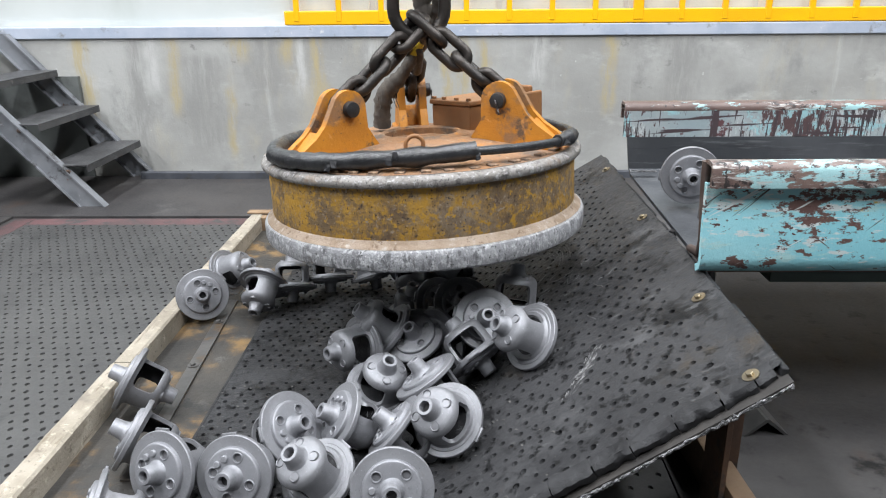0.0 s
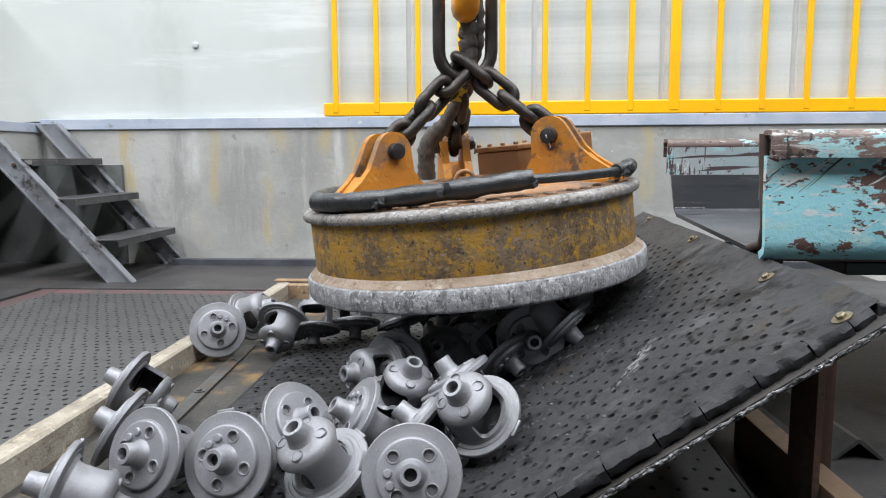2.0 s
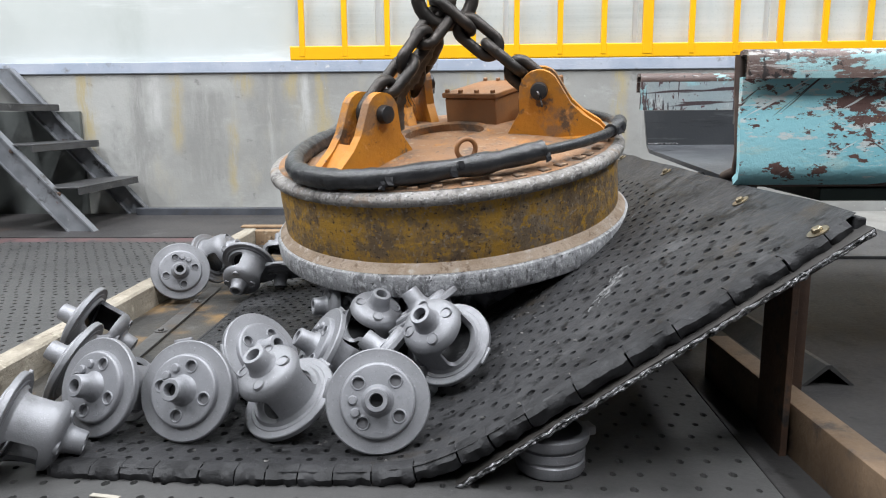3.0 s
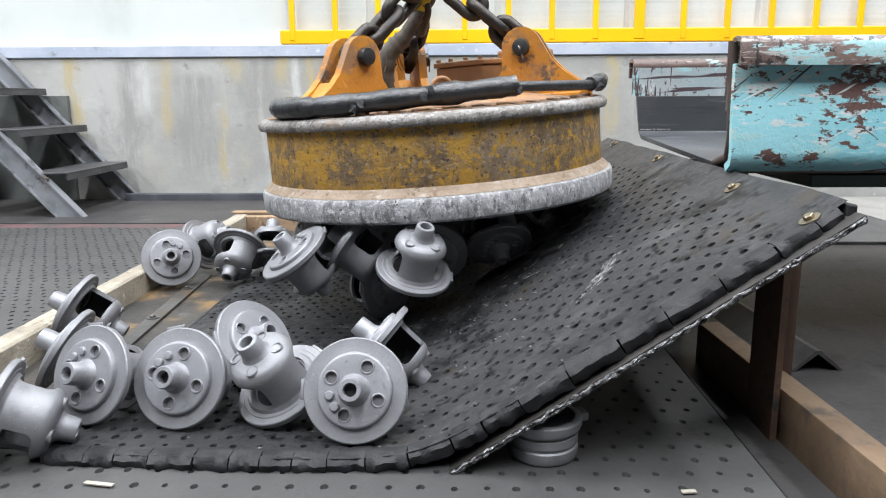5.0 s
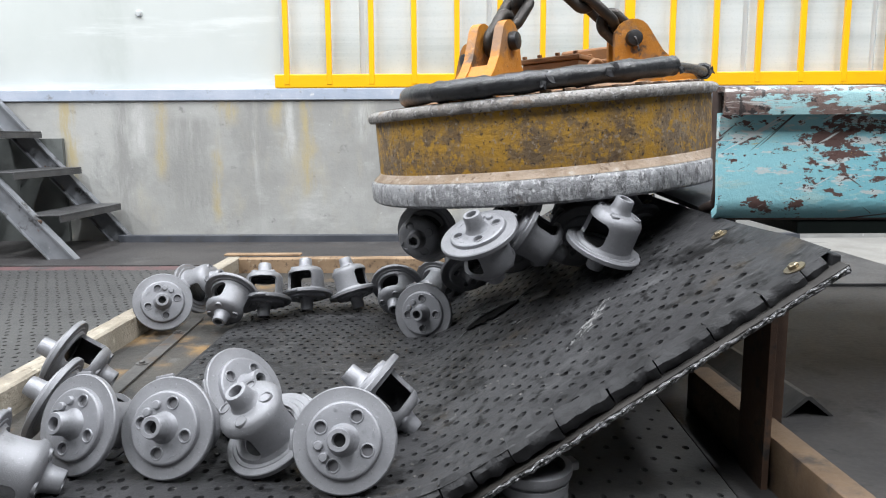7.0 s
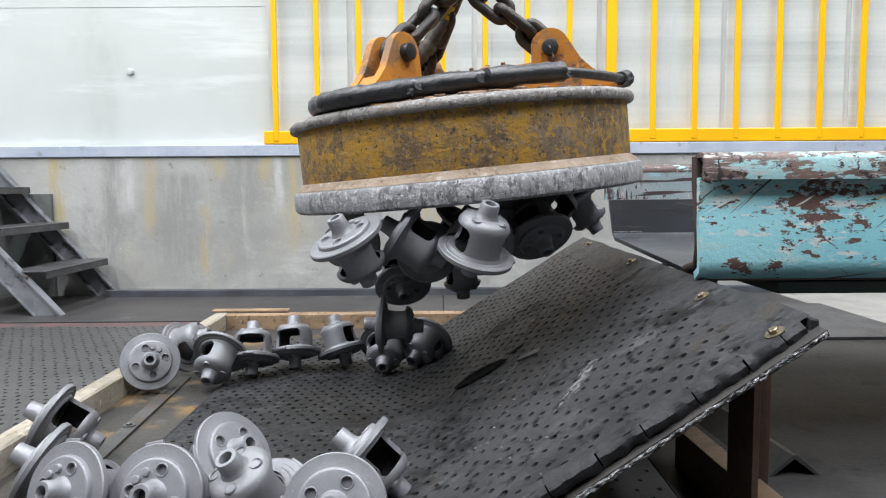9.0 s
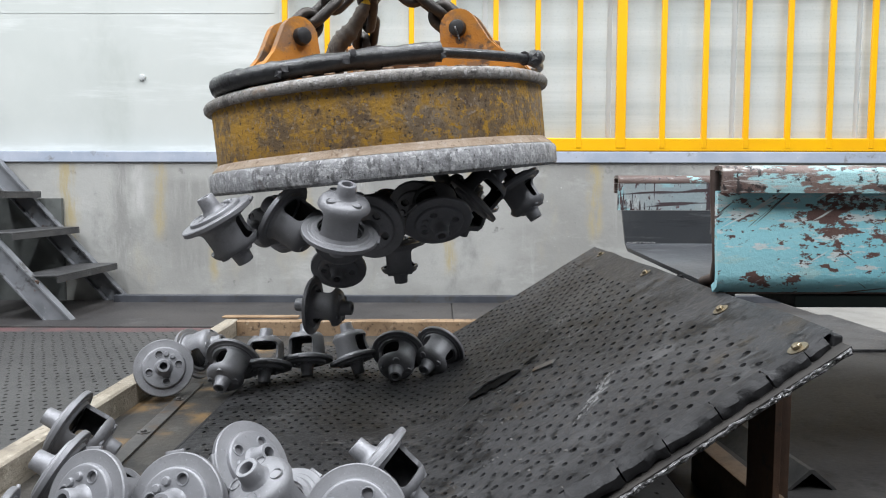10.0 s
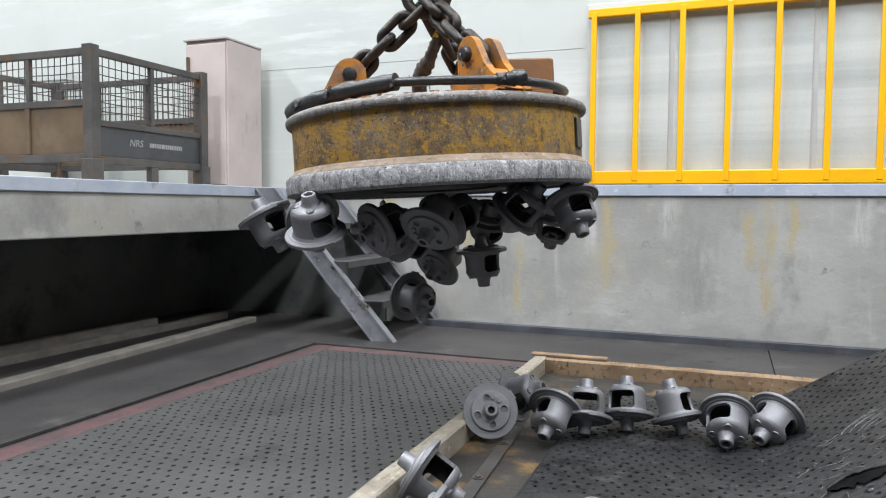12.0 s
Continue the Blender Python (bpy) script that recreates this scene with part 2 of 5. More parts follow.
# iron for casting insides, their shade painted in as a dark base colour
SHADED_IRON = surface("iron inside with painted shade", (0.022, 0.022, 0.024), (0.045, 0.045, 0.048), 26.0, [((0.12, 0.12, 0.125), 40.0, 0.62, 0.72, ONE)], rough=0.45, metal=0.3, bump=0.4, bump_scale=150)
MAGNET_WALL = surface("rusted ochre drum wall", (0.175, 0.118, 0.066), (0.245, 0.165, 0.085), 11.0,
                      [((0.30, 0.235, 0.165), 7.0, 0.48, 0.70, (1, 1, 0.6)), ((0.47, 0.26, 0.035), 11.0, 0.44, 0.61, ONE), ((0.13, 0.085, 0.055), 34.0, 0.52, 0.70, (1, 1, 0.6)), ((0.52, 0.29, 0.035), 50.0, 0.52, 0.62, ONE), ((0.12, 0.08, 0.052), 9.0, 0.60, 0.78, (1.6, 1.6, 0.5)), ((0.36, 0.29, 0.22), 85.0, 0.56, 0.66, ONE), ((0.06, 0.044, 0.034), 110.0, 0.56, 0.66, ONE)],
                      rough=0.72, bump=0.9, bump_scale=90)
TOP_RIM = surface("dusty scuffed top rim", (0.20, 0.185, 0.17), (0.28, 0.265, 0.25), 12.0,
                  [((0.11, 0.10, 0.095), 38.0, 0.51, 0.62, ONE), ((0.42, 0.41, 0.41), 95.0, 0.54, 0.64, ONE), ((0.22, 0.14, 0.08), 9.0, 0.54, 0.70, ONE), ((0.06, 0.058, 0.056), 150.0, 0.58, 0.65, ONE)], rough=0.65, metal=0.15, bump=1.0, bump_scale=110)
WORN_RIM = surface("scuffed bare steel rim", (0.26, 0.262, 0.272), (0.36, 0.364, 0.376), 12.0,
                   [((0.155, 0.155, 0.16), 38.0, 0.50, 0.62, (1, 1, 0.45)), ((0.52, 0.52, 0.535), 95.0, 0.50, 0.62, (1, 1, 0.6)), ((0.24, 0.165, 0.105), 9.0, 0.60, 0.74, ONE), ((0.07, 0.07, 0.07), 150.0, 0.575, 0.65, (1, 1, 0.6))], rough=0.55, metal=0.25, bump=1.0, bump_scale=110)
DUSTY_LIP = surface("rust dusted ledge", (0.24, 0.175, 0.12), (0.33, 0.26, 0.20), 14.0, [((0.42, 0.37, 0.32), 34.0, 0.54, 0.68, ONE), ((0.16, 0.11, 0.075), 40.0, 0.56, 0.66, ONE)], rough=0.85, bump=1.0, bump_scale=70)
ORANGE = surface("worn orange paint", (0.50, 0.198, 0.014), (0.42, 0.165, 0.016), 8.0, [((0.24, 0.125, 0.058), 7.0, 0.50, 0.62, ONE), ((0.11, 0.068, 0.042), 18.0, 0.57, 0.66, ONE), ((0.58, 0.27, 0.08), 24.0, 0.58, 0.68, ONE), ((0.07, 0.05, 0.04), 60.0, 0.63, 0.68, ONE)], rough=0.55, bump=0.5)
ORANGE_DUST = surface("dust covered orange top", (0.27, 0.14, 0.065), (0.21, 0.125, 0.075), 6.0, [((0.46, 0.185, 0.03), 9.0, 0.54, 0.66, ONE), ((0.115, 0.083, 0.062), 12.0, 0.51, 0.64, ONE), ((0.33, 0.23, 0.15), 40.0, 0.56, 0.66, ONE), ((0.06, 0.045, 0.036), 70.0, 0.61, 0.66, ONE)], rough=0.8, bump=0.8)
BROWN_BOX = surface("brown painted terminal box", (0.27, 0.12, 0.042), (0.20, 0.10, 0.045), 9.0, [((0.40, 0.15, 0.03), 12.0, 0.6, 0.72, ONE)], rough=0.55)
CHAIN = surface("oily dark chain steel", (0.030, 0.027, 0.025), (0.055, 0.047, 0.042), 14.0, [((0.11, 0.085, 0.065), 24.0, 0.58, 0.70, ONE)], rough=0.42, metal=0.5, bump=0.4)
BOLT = surface("black bolt steel", (0.035, 0.035, 0.038), (0.06, 0.06, 0.062), 20.0, rough=0.4, metal=0.6)
BOLT_BRASS = surface("dull brassy zinc bolt", (0.27, 0.225, 0.15), (0.19, 0.16, 0.115), 30.0, rough=0.35, metal=0.8)
# the 0.10 specks are gloss highlights painted into the black
CABLE = surface("black taped cable", (0.013, 0.0135, 0.015), (0.030, 0.031, 0.034), 18.0, [((0.10, 0.10, 0.105), 60.0, 0.62, 0.72, (1, 1, 3)), ((0.006, 0.006, 0.006), 40.0, 0.56, 0.64, ONE)], rough=0.32, bump=0.8, bump_scale=45)
FRAYED = surface("frayed dirty tape", (0.07, 0.06, 0.052), (0.11, 0.095, 0.08), 30.0, rough=0.8, bump=0.9, bump_scale=90)
YELLOW_TAPE = surface("yellow tape", (0.70, 0.55, 0.03), (0.55, 0.42, 0.05), 20.0, [((0.12, 0.10, 0.07), 30.0, 0.58, 0.64, ONE)], rough=0.5)
HOOK_PAINT = surface("amber hook paint", (0.80, 0.33, 0.01), (0.68, 0.27, 0.012), 10.0, [((0.25, 0.11, 0.03), 14.0, 0.62, 0.70, ONE)], rough=0.4)
TEAL = chipped("chipped turquoise paint", (0.25, 0.58, 0.655), (0.33, 0.65, 0.71), [
    ((0.40, 0.64, 0.65), 14.0, 3.0, 0.56, 0.66, (0.5, 1, 2)), ((0.60, 0.66, 0.66), 38.0, 3.0, 0.60, 0.64, (0.4, 1, 1.8)),
    ((0.11, 0.05, 0.042), 15.0, 2.2, 0.765, 0.78, (0.6, 1, 1.2)), ((0.13, 0.075, 0.065), 34.0, 2.6, 0.675, 0.70, (0.6, 1, 1.2)), ((0.10, 0.05, 0.045), 70.0, 3.0, 0.65, 0.67, (0.6, 1, 1.3)),
    ((0.50, 0.36, 0.10), 30.0, 3.0, 0.72, 0.74, (0.5, 1, 2))],
    scratches=[((0.07, 0.04, 0.04), 40, 7.0, 0.70), ((0.09, 0.05, 0.045), -35, 9.0, 0.72), ((0.62, 0.68, 0.68), 30, 12.0, 0.70), ((0.10, 0.06, 0.05), 8, 8.0, 0.72)])
TEAL_WORN = chipped("mostly scraped turquoise paint", (0.30, 0.37, 0.39), (0.42, 0.44, 0.44), [
    ((0.33, 0.54, 0.57), 16.0, 3.0, 0.52, 0.58, (0.8, 1, 1.0)), ((0.12, 0.055, 0.06), 16.0, 2.5, 0.60, 0.63, (1.0, 1, 1.2)), ((0.10, 0.06, 0.06), 40.0, 3.0, 0.55, 0.58, (1.6, 1, 0.5)), ((0.52, 0.56, 0.56), 60.0, 4.0, 0.58, 0.63, (1.6, 1, 0.5)), ((0.06, 0.05, 0.055), 40.0, 4.0, 0.57, 0.60, (2.4, 1, 0.25))],
    scratches=[((0.07, 0.05, 0.055), 2, 7.0, 0.62), ((0.07, 0.05, 0.055), 88, 7.0, 0.62)])
TEAL_LIP = chipped("scraped turquoise lip", (0.10, 0.066, 0.058), (0.16, 0.11, 0.095), [
    ((0.30, 0.50, 0.52), 30.0, 2.5, 0.605, 0.64, (0.45, 1, 1.6)), ((0.40, 0.38, 0.36), 55.0, 3.0, 0.57, 0.65, (0.3, 1, 2.2)), ((0.03, 0.025, 0.025), 50.0, 3.0, 0.58, 0.64, ONE)])
CHUTE_STEEL = surface("scoured chute steel", (0.085, 0.09, 0.098), (0.135, 0.14, 0.15), 3.0, [((0.21, 0.215, 0.225), 10.0, 0.55, 0.68, (0.25, 1, 3)), ((0.05, 0.05, 0.055), 6.0, 0.56, 0.70, (0.3, 1, 3))], rough=0.35, metal=0.5, bump=0.2)
CHUTE_EDGE = surface("brown scraped chute edge", (0.085, 0.06, 0.052), (0.14, 0.105, 0.09), 10.0, rough=0.5, metal=0.3)
GREEN_STEEL = surface("dark green steel", (0.035, 0.06, 0.055), (0.05, 0.08, 0.07), 6.0, rough=0.5)
LOCKER = surface("pinkish beige locker", (0.47, 0.40, 0.385), (0.54, 0.465, 0.445), 3.0, [((0.32, 0.275, 0.26), 7.0, 0.60, 0.78, (1, 1, 0.4))], rough=0.45, bump=0.05)
CRATE_GREY = surface("grey crate steel", (0.065, 0.062, 0.06), (0.10, 0.093, 0.088), 6.0, [((0.13, 0.07, 0.035), 10.0, 0.54, 0.66, ONE)], rough=0.55, metal=0.2)
CRATE_RUST = surface("rusted crate panel", (0.10, 0.068, 0.040), (0.145, 0.10, 0.06), 5.0, [((0.08, 0.062, 0.05), 8.0, 0.54, 0.68, ONE)], rough=0.65)
CRATE_DARK = surface("slate crate panel", (0.042, 0.046, 0.052), (0.06, 0.063, 0.068), 6.0, rough=0.5)
WHITE_INK = surface("white stencil paint", (0.36, 0.36, 0.35), (0.28, 0.28, 0.27), 30.0, rough=0.6)
DARK_RAIL = surface("grimy blue grey steel", (0.045, 0.049, 0.060), (0.075, 0.08, 0.092), 5.0, [((0.05, 0.048, 0.046), 9.0, 0.54, 0.66, ONE)], rough=0.5)
SEAM = surface("grey panel seam", (0.42, 0.44, 0.43), (0.48, 0.50, 0.49), 6.0, rough=0.5)
HALL = surface("hall cladding", (0.10, 0.102, 0.104), (0.13, 0.132, 0.135), 0.6, rough=0.6)


for dull, level in ((RUBBER, 0.22), (RUBBER_EDGE, 0.25), (FLOOR_SHADED, 0.12), (SHADED_IRON, 0.15), (CABLE, 0.6)):
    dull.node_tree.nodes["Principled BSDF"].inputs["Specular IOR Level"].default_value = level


# ---- building helpers ----
def mesh_of(name, bm, material, smooth=None):
    me = bpy.data.meshes.new(name)
    bmesh.ops.recalc_face_normals(bm, faces=bm.faces)
    if smooth:
        for f in bm.faces:
            f.smooth = True
        for e in bm.edges:
            if len(e.link_faces) == 2 and e.calc_face_angle(0) > radians(smooth):
                e.smooth = False
    bm.to_mesh(me)
    bm.free()
    me.materials.append(material)
    return me


def part(name, bm, material, parent, label="", smooth=None, m=None):
    ob = new(name, mesh_of(name, bm, material, smooth))
    ob.parent = parent
    if m is not None:
        ob.matrix_basis = m
    return tagged(ob, label)


def thing(name, label, category, group="", kind="", m=None):
    ob = tagged(new(name), label, category, group, kind)
    ob.empty_display_size = 0.05
    if m is not None:
        ob.matrix_basis = m
    return ob


def solid(name, bm, material, label, category, group="", kind="", smooth=None, m=None):
    ob = tagged(new(name, mesh_of(name, bm, material, smooth)), label, category, group, kind)
    if m is not None:
        ob.matrix_basis = m
    return ob


def box(bm, lo, hi, bevel=0.0, m=None, seg=2):
    lo, hi = Vector(lo), Vector(hi)
    r = bmesh.ops.create_cube(bm, size=1, matrix=Matrix.Translation((lo + hi) / 2) @ Matrix.Diagonal((*(hi - lo), 1)))
    vs = r["verts"]
    if bevel:
        es = list({e for v in vs for e in v.link_edges})
        vs = bmesh.ops.bevel(bm, geom=es, offset=bevel, segments=seg, profile=0.5, affect="EDGES")["verts"] + [v for v in vs if v.is_valid]
    if m is not None:
        bmesh.ops.transform(bm, matrix=m, verts=list({v for v in vs if v.is_valid}))
    return bm


def boxed(lo, hi, bevel=0.0, m=None):
    return box(bmesh.new(), lo, hi, bevel, m)


def lathe(bm, profile, seg=32, m=None, close=False):
    """Turn (radius, z) pairs about z; a radius of 0 ends in a point."""
    rings = []
    for r, z in profile:
        if r <= 1e-6:
            rings.append([bm.verts.new((0, 0, z))])
        else:
            rings.append([bm.verts.new((r * math.cos(2 * math.pi * i / seg), r * math.sin(2 * math.pi * i / seg), z)) for i in range(seg)])
    pairs = list(zip(rings, rings[1:])) + ([(rings[-1], rings[0])] if close else [])
    for a, b in pairs:
        for i in range(seg):
            j = (i + 1) % seg
            if len(a) == 1 and len(b) == 1:
                continue
            if len(a) == 1:
                bm.faces.new((a[0], b[j], b[i]))
            elif len(b) == 1:
                bm.faces.new((a[i], a[j], b[0]))
            else:
                bm.faces.new((a[i], a[j], b[j], b[i]))
    if m is not None:
        bmesh.ops.transform(bm, matrix=m, verts=[v for r in rings for v in r])
    return bm


def tube(bm, path, radius, seg=10, closed=False, wobble=0.0):
    """A round bar along a path of points; radius may be a function of 0..1."""
    pts = [Vector(p) for p in path]
    n, rings = len(pts), []
    up = Vector((0.13, 0.21, 0.97))
    for i, p in enumerate(pts):
        a = pts[(i - 1) % n] if closed or i else p
        b = pts[(i + 1) % n] if closed or i < n - 1 else p
        d = (b - a).normalized()
        x = d.cross(up)
        x = x.normalized() if x.length > 1e-4 else Vector((1, 0, 0))
        y = d.cross(x)
        up = -y if (-y).dot(up) > 0 else y
        y = up
        r = radius(i / max(1, n - 1)) if callable(radius) else radius
        r *= 1 + wobble * noise.noise(p * 60)
        rings.append([bm.verts.new(p + (x * math.cos(2 * math.pi * k / seg) + y * math.sin(2 * math.pi * k / seg)) * r) for k in range(seg)])
    for i in range(n if closed else n - 1):
        a, b = rings[i], rings[(i + 1) % n]
        for k in range(seg):
            bm.faces.new((a[k], a[(k + 1) % seg], b[(k + 1) % seg], b[k]))
    if not closed:
        bm.faces.new(rings[0][::-1])
        bm.faces.new(rings[-1])
    return bm


def prism(bm, outline, y0, y1, m=None):
    """An outline of (x, z) pairs drawn out from y0 to y1."""
    a = [bm.verts.new((x, y0, z)) for x, z in outline]
    b = [bm.verts.new((x, y1, z)) for x, z in outline]
    n = len(outline)
    bm.faces.new(a)
    bm.faces.new(b[::-1])
    for i in range(n):
        bm.faces.new((a[i], b[i], b[(i + 1) % n], a[(i + 1) % n]))
    if m is not None:
        bmesh.ops.transform(bm, matrix=m, verts=a + b)
    return bm


def hex_bolt(bm, m, r=0.012, h=0.008, washer=0.0):
    if washer:
        lathe(bm, [(0, 0), (washer, 0), (washer, 0.002), (0, 0.002)], 20, m)
    lathe(bm, [(0, 0.001), (r, 0.001), (r, h), (r * 0.8, h + 0.0015), (0, h + 0.0015)], 6, m)
    return bm


def perforated(us, vs, place, r=0.0065, depth=0.006, stagger=True, keep=None, thick=0.0):
    """A sheet of staggered cells, each with a punched pit; place(u, v, w) sets a point w above the sheet."""
    verts, faces = [], []

    known = {}

    def add(u, v, w):
        verts.append(place(u, v, w))
        return len(verts) - 1

    def corner(u, v):
        key = (round(u, 5), round(v, 5))
        if key not in known:
            known[key] = add(u, v, 0)
        return known[key]

    (u0, u1, nu), (v0, v1, nv) = us, vs
    du, dv = (u1 - u0) / nu, (v1 - v0) / nv
    for j in range(nv):
        off = du / 2 if stagger and j % 2 else 0.0
        edges = [u0] + [u0 + du * i + off for i in range(1, nu + (1 if off == 0 else 0))] + [u1] if off else [u0 + du * i for i in range(nu + 1)]
        va, vb = v0 + dv * j, v0 + dv * (j + 1)
        for ua, ub in zip(edges, edges[1:]):
            um, vm = (ua + ub) / 2, (va + vb) / 2
            uc = um + random.uniform(-0.0035, 0.0035)
            vc = vm + random.uniform(-0.0035, 0.0035)
            rr = r * random.uniform(0.72, 1.1)
            if ub - ua < du * 0.7 or (keep and not keep(uc, vc)):
                faces.append(tuple(corner(*q) for q in ((ua, va), (um, va), (ub, va), (ub, vb), (um, vb), (ua, vb))))
                continue
            outer = [corner(*q) for q in ((ua, va), (um, va), (ub, va), (ub, vm), (ub, vb), (um, vb), (ua, vb), (ua, vm))]
            angles = [math.radians(225 + 45 * k) for k in range(8)]
            rim = [add(uc + rr * math.cos(a), vc + rr * 1.25 * math.sin(a), 0) for a in angles]
            lip = [add(uc + rr * math.cos(a), vc + rr * 1.25 * math.sin(a), 0) for a in angles]
            pit = [add(uc + rr * 0.85 * math.cos(a), vc + rr * math.sin(a), -depth) for a in angles]
            for k in range(8):
                q = (k + 1) % 8
                faces.append((outer[k], outer[q], rim[q], rim[k]))
                faces.append((lip[k], lip[q], pit[q], pit[k]))
            faces.append(tuple(pit))
    return verts, faces


def sheet_object(name, verts, faces, material):
    me = bpy.data.meshes.new(name)
    me.from_pydata([tuple(v) for v in verts], [], faces)
    me.materials.append(material)
    return new(name, me)


# ---- setting ----
WALL_Y = 4.08
ground = solid("ground", boxed((-9, -9, -0.3), (11, 9, -0.012)), FLOOR, "dark worn steel plate floor of the hall", "floor", kind="structure")
bm = bmesh.new()
for px0, px1, py0, py1 in ((-3.0, 0.55, 3.22, 4.02), (0.555, 3.0, 3.22, 4.02), (-3.0, -1.62, 0.2, 3.215), (3.205, 6.0, 0.0, 4.02)):
    box(bm, (px0, py0, -0.012), (px1, py1, 0.0), 0.002)
part("floor_plate", bm, FLOOR, ground)
part("floor_slab", boxed((2.36, 2.95, -0.004), (6.0, 4.02, 0.004), 0.001), PALE_FLOOR, ground, "paler floor area by the wall")
# this plate carries the chute's shade in its colour
part("floor_plate", boxed((0.985, 0.0, -0.012), (3.2, 3.215, 0.0), 0.002), FLOOR_SHADED, ground, "dark steel floor plate, chute shade in its colour")
solid("wall_north", boxed((-9, WALL_Y, -0.02), (11, WALL_Y + 0.3, 0.77)), CONCRETE, "stained bare concrete retaining wall", "wall", kind="structure")
solid("wall_north_upper", boxed((-9, WALL_Y + 0.07, 0.82), (11, WALL_Y + 0.37, 6.2)), WHITE_PANEL, "white coated sheet wall above the ledge", "wall", kind="structure")
bm = boxed((-2.1, WALL_Y - 0.012, 0.768), (11, WALL_Y + 0.31, 0.83), 0.004)
solid("trim_ledge", bm, BLUE_STEEL, "pale blue steel angle capping the concrete wall", "ledge", kind="structure")
bm = boxed((-1.3, WALL_Y - 0.13, -0.01), (2.42, WALL_Y - 0.09, 0.038), 0.004)
solid("trim_floor_rail", bm, DARK_RAIL, "low steel angle along the foot of the wall", "rail", kind="structure")
bm = bmesh.new()
box(bm, (-6, WALL_Y + 0.0682, 1.598), (-0.44, WALL_Y + 0.074, 1.6006))
solid("trim_seam", bm, SEAM, "thin horizontal seam in the white wall", "seam", kind="structure")

# side platform
bm = boxed((-9, -2.0, 0.57), (-2.1, WALL_Y, 0.80), 0.006)
for v in bm.verts:
    if v.co.x > -2.2 and v.co.z < 0.7:
        v.co.z += 0.008 * noise.noise(v.co * 3)
solid("platform", bm, CONCRETE, "raised concrete platform slab with a chipped edge", "platform", kind="structure")
solid("trim_platform", boxed((-2.14, -2.0, 0.752), (-2.09, WALL_Y - 0.014, 0.806), 0.003), BLUE_STEEL, "pale blue steel edge of the platform", "edge trim", kind="structure")
# added dark sheet: paints the shade behind the stairs over the north wall
solid("wall_shade_north", boxed((-2.949, WALL_Y - 0.03, -0.01), (-1.62, WALL_Y - 0.004, 0.566)), SHADED_CONCRETE, "dark sheet for the shade on the wall behind the stairs", "wall", kind="structure")
solid("wall_under_platform", boxed((-3.2, -2.0, -0.01), (-2.95, WALL_Y - 0.003, 0.568)), SHADED_CONCRETE, "wall below the platform, coloured dark as in shade", "wall", kind="structure")
# the hall round the camera: unseen shell, kept dark to limit bounce light
solid("wall_south", boxed((-9, -9, -0.02), (11, -8.7, 6.2)), HALL, "unseen hall wall, kept dark to limit bounce light", "wall", kind="structure")
solid("wall_east", boxed((10.7, -8.7, -0.02), (11, WALL_Y, 6.2)), HALL, "unseen hall wall, kept dark to limit bounce light", "wall", kind="structure")
solid("wall_west", boxed((-9, -8.7, -0.02), (-8.7, WALL_Y, 6.2)), HALL, "unseen hall wall, kept dark to limit bounce light", "wall", kind="structure")
solid("ceiling", boxed((-9, -9, 6.2), (11, 4.4, 6.4)), HALL, "unseen hall ceiling, kept dark to limit bounce light", "ceiling", kind="structure")

# matting of the floor, with a red line round it
verts, faces = perforated((-1.47, -0.41, 27), (0.35, 3.06, 76), lambda u, v, w: (u, v, 0.006 + w))
v2, f2 = perforated((-0.30, 0.98, 28), (0.25, 1.04, 18), lambda u, v, w: (u, v, 0.004 + w), r=0.0062)
v3, f3 = perforated((0.515, 0.98, 10), (1.04, 2.66, 36), lambda u, v, w: (u, v, 0.004 + w), r=0.0062)
n = len(verts)
faces += [tuple(i + n for i in f) for f in f2]
n += len(v2)
faces += [tuple(i + n for i in f) for f in f3]
floor_mat = sheet_object("floor_mat", verts + v2 + v3, faces, FLOOR_RUBBER)
tagged(floor_mat, "grey dusty perforated rubber matting on the floor", "rubber mat", kind="structure")
bm = bmesh.new()
box(bm, (-1.56, 0.2, -0.004), (-1.475, 3.16, 0.0045))
box(bm, (-1.474, 3.065, -0.004), (-0.1, 3.16, 0.004))
solid("floor_line", bm, PINK_LINE, "faded red painted line round the floor matting", "floor marking", kind="structure")


# ---- sorting table: mat, sloping board, timber border ----
MAT_Z = 0.022


def mat_height(x):
    d = 0.63 * (x - 0.475)
    k = 0.022
    return MAT_Z + k * math.log(1 + math.exp(min(60.0, d / k)))


def board_normal(x):
    s = (mat_height(x + 0.002) - mat_height(x - 0.002)) / 0.004
    return Vector((-s, 0, 1)).normalized()


def front_edge(x):
    return 0.990 - 0.012 * math.sin(5 * x) + (0.02 if x > 1.0 else 0.0) * (x - 1.0) * 10


def mat_place(u, v, w):
    n = board_normal(u)
    wave = (0.007 * noise.noise(Vector((u * 3, v * 3, 0.3))) + 0.0035 * noise.noise(Vector((u * 9, v * 7, 1.3)))) * min(1.0, max(0.0, (v - 1.0) * 8)) * min(1.0, max(0.15, (u - 0.42) * 6)) + 0.012 * math.exp(-((u - 0.72) ** 2 + (v - 2.45) ** 2) / 0.03) * -1.0
    y = v if v > 1.03 else front_edge(u) + (v - 0.97) * (1.03 - front_edge(u)) / 0.06
    return Vector((u, y, mat_height(u) + wave)) + n * w


rubber_mat = thing("rubber_mat", "thick black perforated rubber mat, worn and torn, sloping up the board", "rubber mat")
